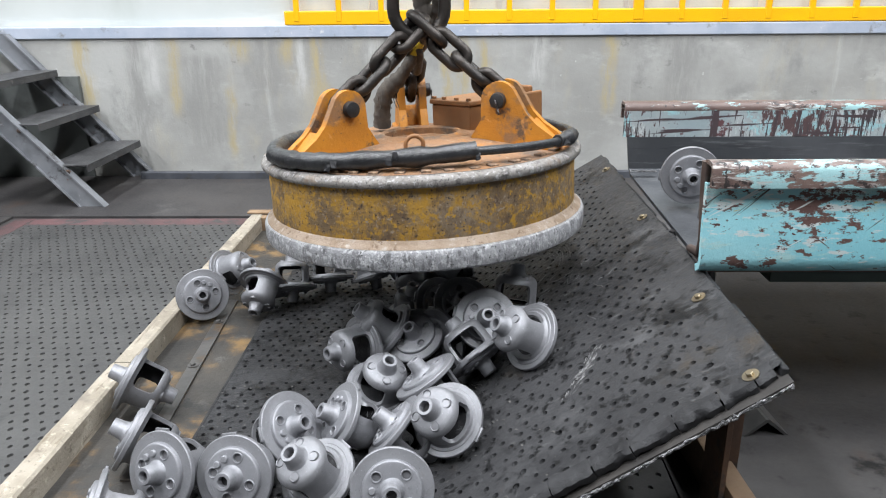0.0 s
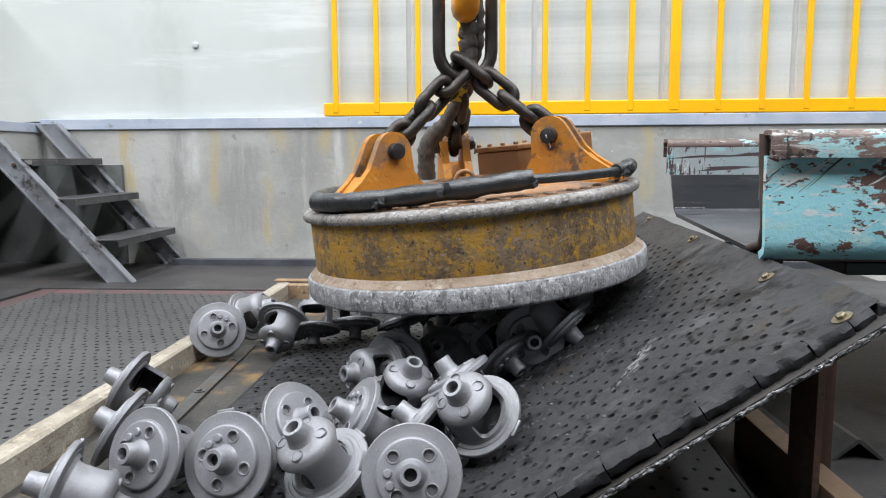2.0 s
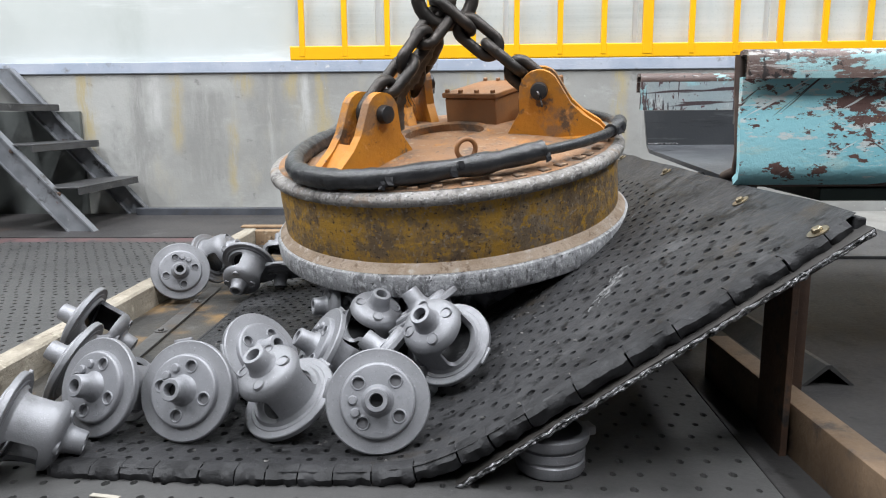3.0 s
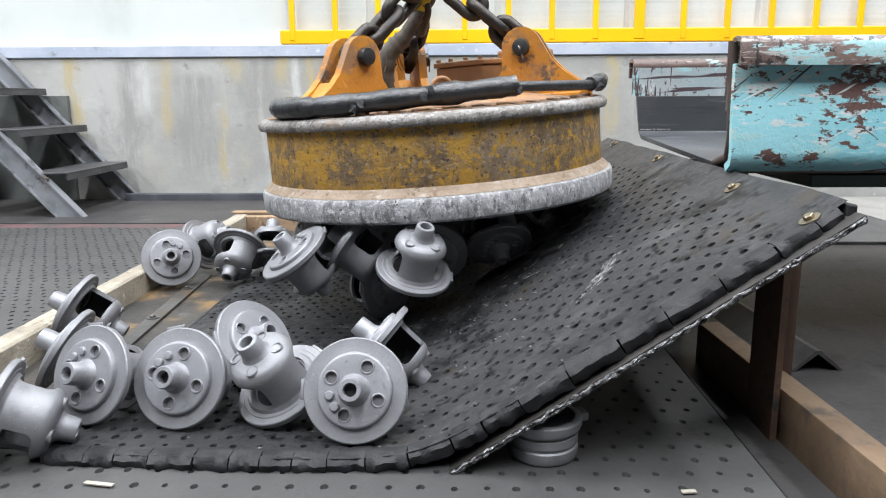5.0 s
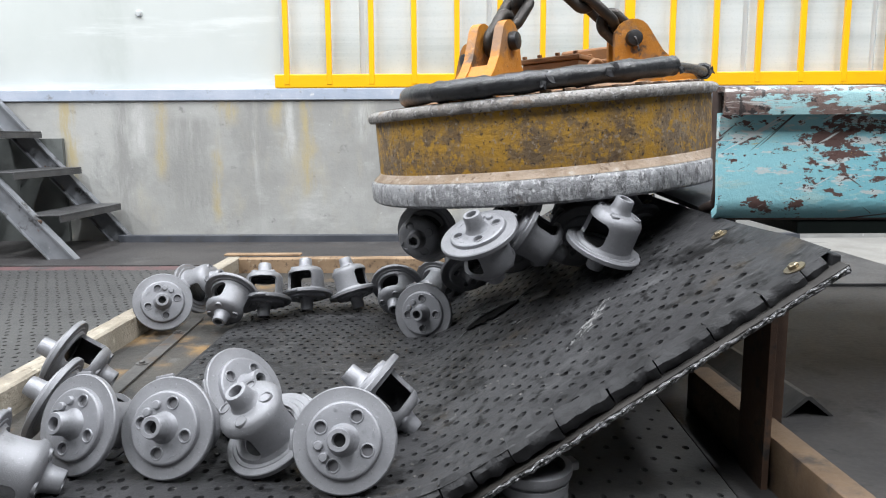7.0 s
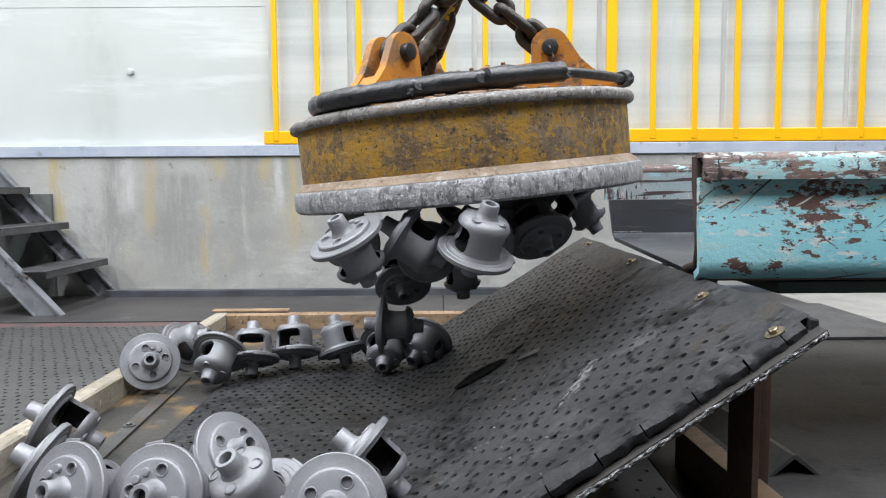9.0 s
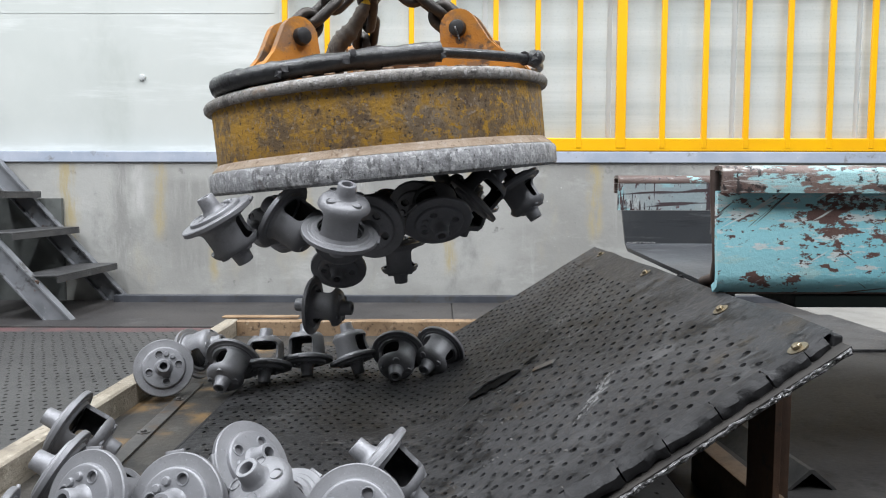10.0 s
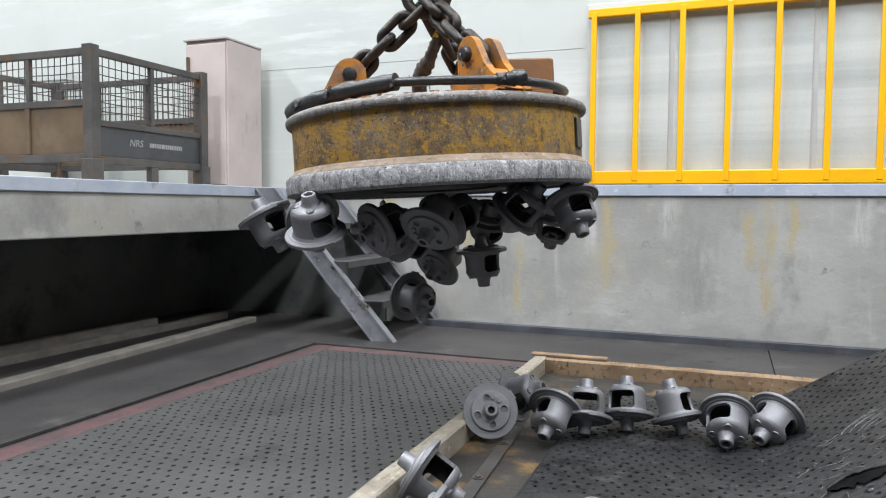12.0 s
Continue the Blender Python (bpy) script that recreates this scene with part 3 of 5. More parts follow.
verts, faces = perforated((-0.095, 1.075, 33), (0.97, 2.70, 56), mat_place, r=0.0061, depth=0.0135,
                          keep=lambda u, v: u < 0.99 and abs(v - 1.7 - (u - 0.6) * 0.1) > 0.03 or u > 0.72 and u < 0.99)
sheet = sheet_object("sheet", verts, faces, RUBBER)
sheet.parent = rubber_mat
for f in sheet.data.polygons:
    f.use_smooth = True
# torn front edge, in blocks cut by the slits
x = -0.092
while x < 1.055:
    x1 = min(1.062, x + random.uniform(0.045, 0.075))
    bm = bmesh.new()
    rows = []
    drop, push = random.uniform(-0.0006, 0.0006), random.uniform(-0.001, 0.004)
    for i in range(10):
        u = x + (x1 - x - random.uniform(0.0015, 0.003)) * i / 9
        n = board_normal(u)
        top = mat_place(u, 0.97, 0.0005) + Vector((0, 0, -drop))
        rag = lambda q, s: s * noise.noise(Vector((u * 70, q, x * 9)))
        out = push + rag(1, 0.005)
        rows.append([bm.verts.new(top + Vector((0, 0.025, drop + 0.0005))), bm.verts.new(top + Vector((0, -out + 0.002, rag(2, 0.0015)))), bm.verts.new(top - n * (0.008 + rag(3, 0.0025)) + Vector((0, -out - 0.006 + rag(4, 0.004), 0))),
                     bm.verts.new(top - n * (0.017 + rag(5, 0.0025)) + Vector((0, -out - 0.005 + rag(6, 0.005), 0))), bm.verts.new(top - n * (0.026 + rag(7, 0.005)) + Vector((0, -out + rag(8, 0.006), 0))), bm.verts.new(top - n * 0.024 + Vector((0, 0.025, 0)))])
    for a, b in zip(rows, rows[1:]):
        for k in range(5):
            bm.faces.new((a[k], a[k + 1], b[k + 1], b[k]))
    bm.faces.new(rows[0])
    bm.faces.new(rows[-1][::-1])
    part("edge_block", bm, RUBBER_EDGE, rubber_mat, smooth=45)
    x = x1
# left edge of the mat
part("side_edge", boxed((-0.100, 0.992, 0.002), (-0.093, 2.70, 0.0225), 0.001), RUBBER_EDGE, rubber_mat)
bm = bmesh.new()
for j in range(24):
    y0 = 1.005 + j * 0.07
    box(bm, (1.072, y0, mat_height(1.07) - 0.024), (1.084 + random.uniform(0, 0.006), y0 + 0.068, mat_height(1.07) - 0.002), 0.003)
part("top_edge", bm, RUBBER_EDGE, rubber_mat)
bm = bmesh.new()
for j in range(20):
    u = -0.095 + j * 0.0585
    a, b = mat_place(u, 2.70, 0.0), mat_place(u + 0.058, 2.70, 0.0)
    vs = [bm.verts.new(p) for p in (a, b, b - Vector((0, 0, 0.022)), a - Vector((0, 0, 0.022)))]
    ws = [bm.verts.new(v.co + Vector((0, 0.006, 0))) for v in vs]
    bm.faces.new(vs), bm.faces.new(ws[::-1])
    for k in range(4):
        bm.faces.new((vs[k], ws[k], ws[(k + 1) % 4], vs[(k + 1) % 4]))
part("back_edge", bm, RUBBER_EDGE, rubber_mat)
# the tears, the larger with a lifted flap
# near-black sheets just above the mat paint the shade inside the tears
TEAR = surface("painted tear shade", (0.005, 0.005, 0.005), (0.010, 0.010, 0.010), 20.0, rough=0.95, bump=0.6)
for ua, ub, va, vb, wide in ((0.572, 0.700, 1.735, 1.725, 0.034), (0.706, 0.750, 1.742, 1.765, 0.014)):
    bm = bmesh.new()
    N = 26
    lower, upper = [], []
    for i in range(N + 1):
        s = i / N
        u, v = ua + (ub - ua) * s, va + (vb - va) * s
        wd = wide * math.sin(math.pi * s) ** 0.6
        lower.append(bm.verts.new(mat_place(u, v - wd * (0.9 + 0.7 * noise.noise(Vector((s * 13, 0, ua * 9)))), 0.006)))
        upper.append(bm.verts.new(mat_place(u, v + 0.0005 + wd * (0.9 + 0.6 * noise.noise(Vector((s * 9, 2, ua * 9)))), 0.006)))
    for i in range(N):
        bm.faces.new((lower[i], lower[i + 1], upper[i + 1], upper[i]))
    TEAR.node_tree.nodes["Principled BSDF"].inputs["Specular IOR Level"].default_value = 0.05
    part("tear", bm, TEAR, rubber_mat, "black sheet for the shade inside the tear")
bm = bmesh.new()
a, b = [], []
for i in range(N + 1):
    s = i / N
    u, v = 0.572 + 0.128 * s, 1.735 - 0.010 * s
    wd = 0.034 * math.sin(math.pi * s) ** 0.6
    a.append(bm.verts.new(mat_place(u, v + wd + 0.030, 0.002)))
    b.append(bm.verts.new(mat_place(u, v + wd * 0.75 + 0.010 * noise.noise(Vector((s * 11, 3, 0))), 0.007 + 0.005 * math.sin(math.pi * s))))
for i in range(N):
    bm.faces.new((a[i], a[i + 1], b[i + 1], b[i]))
flap = part("flap", bm, RUBBER, rubber_mat, smooth=60)
flap.modifiers.new("thick", "SOLIDIFY").thickness = 0.004

board = thing("sloping_board", "sloping steel plate board under the rubber mat, on rusted posts", "board")
bm = bmesh.new()
PLATE = lambda u: 0.675 * (u - 0.512)
vs = [bm.verts.new(p) for p in ((0.512, 0.978, 0.0), (1.082, 0.978, PLATE(1.082)), (1.088, 2.72, PLATE(1.088)), (0.512, 2.72, 0.0))]
ws = [bm.verts.new(v.co + Vector((0.004, 0, -0.009))) for v in vs]
bm.faces.new(vs), bm.faces.new(ws[::-1])
for k in range(4):
    bm.faces.new((vs[k], ws[k], ws[(k + 1) % 4], vs[(k + 1) % 4]))
part("plate", bm, surface("black mill scale plate", (0.022, 0.02, 0.019), (0.04, 0.036, 0.033), 8.0, rough=0.6), board)
for dy, dz, rad in ((0.972, -0.0015, 0.0022), (0.974, -0.0062, 0.0026)):
    bm = bmesh.new()
    pts = []
    for i in range(320):
        u = 0.508 + (1.080 - 0.508) * i / 319
        pts.append((u, dy + 0.004 * noise.noise(Vector((u * 120, dz * 900, 0))), PLATE(u) + dz + 0.0025 * noise.noise(Vector((u * 90, 4, dz * 900)))))
    tube(bm, pts, lambda s: rad * (1 + 0.8 * noise.noise(Vector((s * 150, 2, dz * 900)))), 6)
    part("cut_edge", bm, CUT_STEEL, board, "ragged bright flame-cut edge", smooth=50)
for bx, by in ((1.029, 1.01), (1.040, 1.354), (1.049, 1.913), (1.055, 2.50)):
    q = board_normal(bx).to_track_quat("Z", "Y").to_matrix().to_4x4()
    part("bolt", hex_bolt(bmesh.new(), Matrix.Identity(4), 0.0078, 0.007, 0.0155), BOLT_BRASS, board, "brassy hex bolt on a washer", m=Matrix.Translation(mat_place(bx, by, 0.0005)) @ q)
for py in (1.09, 2.50):
    bm = boxed((1.030, py, -0.01), (1.041, py + 0.100, PLATE(1.03) - 0.010), 0.001)
    box(bm, (1.0415, py + 0.089, -0.01), (1.098, py + 0.100, PLATE(1.04) - 0.010), 0.001)
    part("post", bm, RUST_STEEL, board)
bm = boxed((0.95, 1.62, -0.01), (1.05, 1.70, PLATE(0.95) - 0.004), 0.002)
part("post", bm, RUST_STEEL, board)
solid("side_beam", boxed((-0.02, -1.9, -0.005), (0.025, 0.74, 0.086), 0.004, pose(1.085, 0.72, 0.0, rz=3.0)), RAIL_STEEL, "rusty brown steel beam along the floor under the board", "beam", smooth=40)

bm = bmesh.new()
prism(bm, [(-0.055, 0.0), (-0.005, 0.043), (0.005, 0.043), (0.055, 0.0), (0.046, 0.0), (0.0, 0.036), (-0.046, 0.0)], 0, 0.95)
solid("angle_iron", bm, surface("dark angle steel", (0.05, 0.05, 0.05), (0.085, 0.083, 0.08), 8.0, rough=0.5, metal=0.4), "dark steel angle bar lying on the floor", "angle bar", m=pose(1.252, 1.40, 0.0, rz=4))
solid("wood_block", boxed((-0.16, -0.045, 0), (0.16, 0.045, 0.06), 0.006, pose(1.73, 2.88, 0.0125, rz=-8)), TIMBER_X, "short brown wooden block on the floor", "wood block")


def beam(name, a, b, w, h, z, material, label):
    a, b = Vector(a), Vector(b)
    d = b - a
    L = d.length
    bm = bmesh.new()
    k = 14
    rows = []
    for i in range(k + 1):
        y = L * i / k
        j = lambda q: 0.0025 * noise.noise(Vector((y * 9, q, a.x * 5)))
        rows.append([bm.verts.new((-w / 2 + j(1), y, 0)), bm.verts.new((w / 2 + j(2), y, 0)), bm.verts.new((w / 2 + j(3), y, h - 0.005 + j(4))), bm.verts.new((w / 2 - 0.006, y, h + j(5))),
                     bm.verts.new((-w / 2 + 0.006, y, h + j(6))), bm.verts.new((-w / 2 + j(7), y, h - 0.005 + j(8)))])
    for p, q in zip(rows, rows[1:]):
        for i in range(6):
            bm.faces.new((p[i], p[(i + 1) % 6], q[(i + 1) % 6], q[i]))
    bm.faces.new(rows[0][::-1]), bm.faces.new(rows[-1])
    return solid(name, bm, material, label, "timber beam", "timber border of the sorting area", m=pose(a.x, a.y, z, rz=math.degrees(math.atan2(-d.x, d.y))))


beam("timber_beam", (-0.372, 0.45, 0), (-0.380, 1.62, 0), 0.056, 0.069, 0.003, TIMBER, "old splintered timber beam edging the sorting mat")
beam("timber_beam", (-0.380, 1.625, 0), (-0.378, 3.02, 0), 0.054, 0.068, 0.003, TIMBER, "old splintered timber beam edging the sorting mat")
beam("timber_beam", (-0.350, 2.995, 0), (1.02, 3.005, 0), 0.052, 0.066, 0.003, TIMBER_X, "brown timber beam along the back of the sorting mat")
solid("timber_offcut", boxed((-0.42, 3.000, 0.0735), (-0.10, 3.045, 0.082), 0.003), TIMBER_X, "thin splintered timber strip on the beam corner", "timber strip")
base_plate = solid("base_plate", boxed((-0.351, 1.045, -0.002), (0.505, 2.966, 0.0075), 0.001), RUSTY_PLATE, "rust-stained steel plate under the sorting mat", "steel plate", kind="structure")
strip = solid("flat_strip", boxed((-0.018, 0, 0.0), (0.018, 0.98, 0.006), 0.001, pose(-0.19, 1.20, 0.0085, rz=3.5)), STRIP, "worn flat steel strip bolted down beside the mat", "steel strip")
for by in (1.34, 1.712, 2.0):
    part("bolt", hex_bolt(bmesh.new(), Matrix.Identity(4), 0.008, 0.006, 0.0155), STRIP, strip, m=pose(-0.19 - (by - 1.20) * 0.061 - 0.004, by, 0.0145))

# ---- feeding chute ----
CX0, CX1 = 1.062, 3.6


def chute_sheet(profile, thick, x0=CX0, x1=CX1, cut=0.0):
    """A bent sheet drawn along x from its (y, z) profile, thickened on its left-hand side."""
    bm = bmesh.new()
    pts = [Vector((0, y, z)) for y, z in profile]
    off = []
    for i, p in enumerate(pts):
        d = (pts[min(i + 1, len(pts) - 1)] - pts[max(i - 1, 0)]).normalized()
        off.append(p + Vector((0, -d.z, d.y)) * thick)
    loop = pts + off[::-1]
    a = [bm.verts.new((x0 + cut * (0.655 - q.z), q.y, q.z)) for q in loop]
    b = [bm.verts.new((x1, q.y, q.z)) for q in loop]
    n = len(loop)
    for i in range(n):
        bm.faces.new((a[i], b[i], b[(i + 1) % n], a[(i + 1) % n]))
    m = len(pts)
    for i in range(m - 1):
        bm.faces.new((a[i], a[i + 1], a[n - 2 - i], a[n - 1 - i]))
        bm.faces.new((b[i], b[n - 1 - i], b[n - 2 - i], b[i + 1]))
    return bm


chute = thing("feed_chute", "turquoise painted steel feeding chute, chipped and scraped to bare metal", "chute")
arc = lambda cy, cz, r, a0, a1, n=7: [(cy + r * math.cos(radians(a0 + (a1 - a0) * i / n)), cz + r * math.sin(radians(a0 + (a1 - a0) * i / n))) for i in range(n + 1)]
part("pan", chute_sheet([(2.292, 0.545), (2.292, 0.440), (2.275, 0.428), (1.62, 0.402)] + arc(1.60, 0.522, 0.12, -90, -175, 8), 0.012, cut=0.12), CHUTE_STEEL, chute, "scoured bare steel chute floor", smooth=35)
part("far_side", chute_sheet([(2.292, 0.630), (2.292, 0.546)], 0.012), TEAL_WORN, chute, "scraped turquoise far side")
part("far_lip", chute_sheet([(2.355, 0.60), (2.358, 0.645), (2.345, 0.656), (2.305, 0.656), (2.292, 0.645), (2.292, 0.631)], 0.010), TEAL_LIP, chute, smooth=50)
part("near_side", chute_sheet([(1.486, 0.515), (1.478, 0.59)], 0.010), CHUTE_STEEL, chute)
part("near_face", chute_sheet([(1.462, 0.604), (1.457, 0.50), (1.449, 0.435), (1.451, 0.420), (1.470, 0.410)], -0.016), TEAL, chute, "chipped turquoise outer face", smooth=50)
part("near_lip", chute_sheet([(1.478, 0.60), (1.476, 0.640), (1.468, 0.653), (1.448, 0.656), (1.428, 0.653), (1.419, 0.640), (1.419, 0.600)], 0.010), TEAL_LIP, chute, "brown scraped rolled lip", smooth=50)
bm = bmesh.new()
tube(bm, [(CX0 + 0.004, 1.474, 0.648), (CX0 + 0.006, 1.476, 0.59), (CX0 + 0.010, 1.472, 0.52), (CX0 + 0.018, 1.486, 0.46), (CX0 + 0.026, 1.52, 0.42), (CX0 + 0.03, 1.60, 0.402)], 0.011, 8)
part("end_rim", bm, CHUTE_EDGE, chute, smooth=60)
part("bottom_flange", boxed((CX0 + 0.03, 1.462, 0.392), (CX1, 1.60, 0.400), 0.002), CHUTE_EDGE, chute)
part("bolt", hex_bolt(bmesh.new(), pose(0, 0, 0, 180), 0.010, 0.028), BOLT, chute, m=pose(1.105, 1.475, 0.392))
part("bolt", hex_bolt(bmesh.new(), pose(0, 0, 0, 180), 0.010, 0.018), BOLT, chute, m=pose(1.09, 1.75, 0.400))
part("support", boxed((1.24, 1.475, 0.362), (CX1, 2.26, 0.388), 0.003), GREEN_STEEL, chute, "dark green steel support under the chute")
for x0, x1 in ((0.015, 0.10), (0.28, 0.38)):
    part("weld_bead", boxed((CX0 + x0, 2.22, 0.4445), (CX0 + x1, 2.236, 0.4485), 0.001), CUT_STEEL, chute)
for lx in (3.3,):
    part("leg", boxed((lx, 1.55, 0.0), (lx + 0.09, 1.64, 0.362), 0.004), GREEN_STEEL, chute)
    part("leg", boxed((lx, 2.12, 0.0), (lx + 0.09, 2.21, 0.362), 0.004), GREEN_STEEL, chute)
solid("floor_sheet", boxed((1.32, 2.7, 0.0), (2.39, 3.5, 0.012), 0.002), TREAD, "dark steel sheet on the floor by the wall", "steel sheet", kind="structure")

# ---- stairs up to the platform ----
stairs = thing("steel_stairs", "short grey steel staircase with dark treads up to the platform", "stairs")
for y0, inward in ((3.385, 1), (4.045, -1)):
    ya, yb = sorted((y0, y0 + 0.006 * inward))
    stringer = part("stringer", prism(bmesh.new(), [(-1.375, 0.0), (-1.245, 0.0), (-1.965, 0.80), (-2.095, 0.80)], ya, yb), STAIR_STEEL, stairs)
    for off in (0.0, 0.122):
        yc, yd = sorted((y0 - 0.012 * inward, y0 + 0.034 * inward))
        part("flange", prism(bmesh.new(), [(-1.375 + off, 0.0), (-1.365 + off, 0.0), (-2.085 + off, 0.80), (-2.095 + off, 0.80)], yc, yd), STAIR_STEEL, stringer)
for tz, tx in ((0.208, -1.31), (0.410, -1.515), (0.605, -1.72)):
    bm = boxed((tx - 0.20, 3.40, tz - 0.008), (tx, 4.035, tz), 0.002)
    box(bm, (tx - 0.008, 3.40, tz - 0.036), (tx, 4.035, tz - 0.0085), 0.001)
    part("tread", bm, TREAD, stairs)
    part("bolt", hex_bolt(bmesh.new(), pose(0, 0, 0, 90), 0.011, 0.007), RUST_STEEL, stairs, m=pose(tx - 0.09, 3.384, tz - 0.03))

# ---- window with its yellow guard ----
window = thing("window_1", "long frosted window behind the yellow guard", "window", kind="structure")
part("window_frame", boxed((-0.412, WALL_Y + 0.054, 0.832), (5.2, WALL_Y + 0.074, 1.83), 0.003), WINDOW_FRAME, window)
for k in range(8):
    x0 = -0.385 if k == 0 else 0.057 + (k - 1) * 0.695
    part("pane", boxed((x0, WALL_Y + 0.046, 0.86), (x0 + (0.415 if k == 0 else 0.668), WALL_Y + 0.056, 1.80), 0.002), FROST, window)
guard = thing("window_guard", "bright yellow painted steel guard with upright bars on the ledge", "guard rail")
part("bottom_rail", boxed((-0.434, WALL_Y - 0.007, 0.8325), (5.3, WALL_Y + 0.036, 0.906), 0.006), YELLOW, guard)
part("top_rail", boxed((-0.40, WALL_Y - 0.004, 1.742), (5.3, WALL_Y + 0.034, 1.79), 0.006), YELLOW, guard)
for k in range(25):
    w = 0.027 if k in (8, 16) else 0.0145
    bx = -0.366 + 0.2322 * k
    part("bar", boxed((bx - w, WALL_Y - 0.010, 0.85), (bx + w, WALL_Y + 0.014, 1.77), 0.003), YELLOW, guard)
knob = bmesh.new()
lathe(knob, [(0, 0), (0.016, 0), (0.019, 0.006), (0.015, 0.014), (0, 0.017)], 16, pose(0, 0, 0, 90))
solid("wall_knob", knob, WINDOW_FRAME, "small grey metal knob on the white wall", "knob", smooth=40, m=pose(-1.187, WALL_Y + 0.07, 1.245))

# ---- things on the side platform ----
locker = thing("locker", "tall pinkish beige metal locker on the platform", "locker")
LZ = 0.80
part("body", boxed((-2.84, 3.72, LZ), (-2.53, 4.07, 1.715), 0.006), LOCKER, locker)
part("door", boxed((-2.832, 3.706, LZ + 0.03), (-2.538, 3.7195, 1.695), 0.004), LOCKER, locker)
part("top", boxed((-2.848, 3.70, 1.7155), (-2.524, 4.07, 1.728), 0.003), surface("greyed locker top", (0.36, 0.33, 0.32), (0.42, 0.39, 0.38), 6.0), locker)
part("handle", boxed((-2.818, 3.688, 1.50), (-2.800, 3.7055, 1.62), 0.004), BOLT_BRASS, locker, "small metal handle")

crate = thing("mesh_crate", "grey rusted steel mesh crate with solid lower panels on the platform", "crate")
KX, KY0, KY1, KX0, KZ0, KZ1 = -2.60, 2.75, 3.56, -3.75, 0.80, 1.475
for qx, qy in ((KX, KY0), (KX, KY1), (KX0, KY0), (KX0, KY1)):
    part("post", boxed((qx - 0.032, qy - 0.028, KZ0), (qx + 0.028, qy + 0.028, KZ1 + 0.015), 0.004), CRATE_GREY, crate)
    part("foot", boxed((qx - 0.040, qy - 0.036, KZ0), (qx + 0.036, qy + 0.036, KZ0 + 0.13), 0.004), CRATE_GREY, crate)
for y in (KY0, KY1):
    for z0, z1 in ((KZ1 - 0.035, KZ1), (1.19, 1.225), (0.915, 0.955)):
        part("rail", boxed((KX0 + 0.03, y - 0.016, z0), (KX - 0.034, y + 0.016, z1), 0.003), CRATE_GREY, crate)
    part("panel", boxed((KX0 + 0.03, y - 0.006, 0.9555), (KX - 0.034, y + 0.006, 1.1895), 0.002), CRATE_RUST, crate)
    for x in (KX - 0.42, KX - 0.80):
        part("stay", boxed((x - 0.014, y - 0.020, 0.956), (x + 0.014, y - 0.007, 1.1895), 0.002), CRATE_RUST, crate)
        part("stay", boxed((x - 0.012, y - 0.012, 1.2255), (x + 0.012, y + 0.012, KZ1 - 0.0355), 0.002), CRATE_GREY, crate)
for x in (KX, KX0):
    for z0, z1 in ((KZ1 - 0.035, KZ1), (1.095, 1.125), (0.905, 0.945)):
        part("rail", boxed((x - 0.016, KY0 + 0.029, z0), (x + 0.016, KY1 - 0.029, z1), 0.003), CRATE_GREY, crate)
    part("panel", boxed((x - 0.006, KY0 + 0.029, 0.9455), (x + 0.006, KY1 - 0.029, 1.0945), 0.002), CRATE_DARK, crate, "slate grey panel with white stencilled writing")
    part("stay", boxed((x - 0.012, 3.14, 1.1255), (x + 0.012, 3.166, KZ1 - 0.0355), 0.002), CRATE_GREY, crate)
    part("foot", boxed((x - 0.02, 3.13, KZ0), (x + 0.02, 3.18, 0.9045), 0.002), CRATE_GREY, crate)


def wire_grid(bm, fixed, lo, hi, z0, z1, step, along):
    n = max(2, round((hi - lo) / step))
    for i in range(1, n):
        u = lo + (hi - lo) * i / n
        pts = [(u + 0.004 * noise.noise(Vector((u * 9, z * 7, fixed))), z) for z in np.linspace(z0, z1, 8)]
        tube(bm, [(p, fixed, z) if along == "x" else (fixed, p, z) for p, z in pts], 0.0028, 5)
    k = max(2, round((z1 - z0) / step))
    for i in range(1, k):
        z = z0 + (z1 - z0) * i / k
        pts = [(u, z + 0.006 * noise.noise(Vector((u * 6, z * 9, fixed)))) for u in np.linspace(lo, hi, 14)]
        tube(bm, [(u, fixed, q) if along == "x" else (fixed, u, q) for u, q in pts], 0.0028, 5)
    return bm


for y in (KY0, KY1):
    part("mesh", wire_grid(bmesh.new(), y, KX0 + 0.03, KX - 0.034, 1.226, KZ1 - 0.036, 0.042, "x"), CRATE_GREY, crate, "bent wire mesh")
for x in (KX, KX0):
    part("mesh", wire_grid(bmesh.new(), x, KY0 + 0.029, KY1 - 0.029, 1.126, KZ1 - 0.036, 0.042, "y"), CRATE_GREY, crate, "bent wire mesh")
text = bpy.data.curves.new("lettering", "FONT")
text.body, text.size, text.extrude, text.shear = "NRS", 0.052, 0.0006, 0.15
text.materials.append(WHITE_INK)
lettering = new("lettering", text)
lettering.parent = crate
lettering.matrix_basis = pose(KX + 0.0075, 2.985, 1.01, 90, 0, 90)
bm = bmesh.new()
y = 3.13
for w in (0.018, 0.018, 0.018, 0.018, 0.018, 0.03, 0.016, 0.016, 0.016, 0.016, 0.008, 0.016, 0.016, 0.016, 0.016):
    box(bm, (KX + 0.0065, y, 1.012), (KX + 0.0078, y + w * 0.75, 1.036))
    y += w
part("number_bars", bm, WHITE_INK, crate, "white bars of unreadable stencilled writing")
white_bin = thing("white_bin", "white plastic bin standing behind the mesh crate", "bin")
bm = bmesh.new()
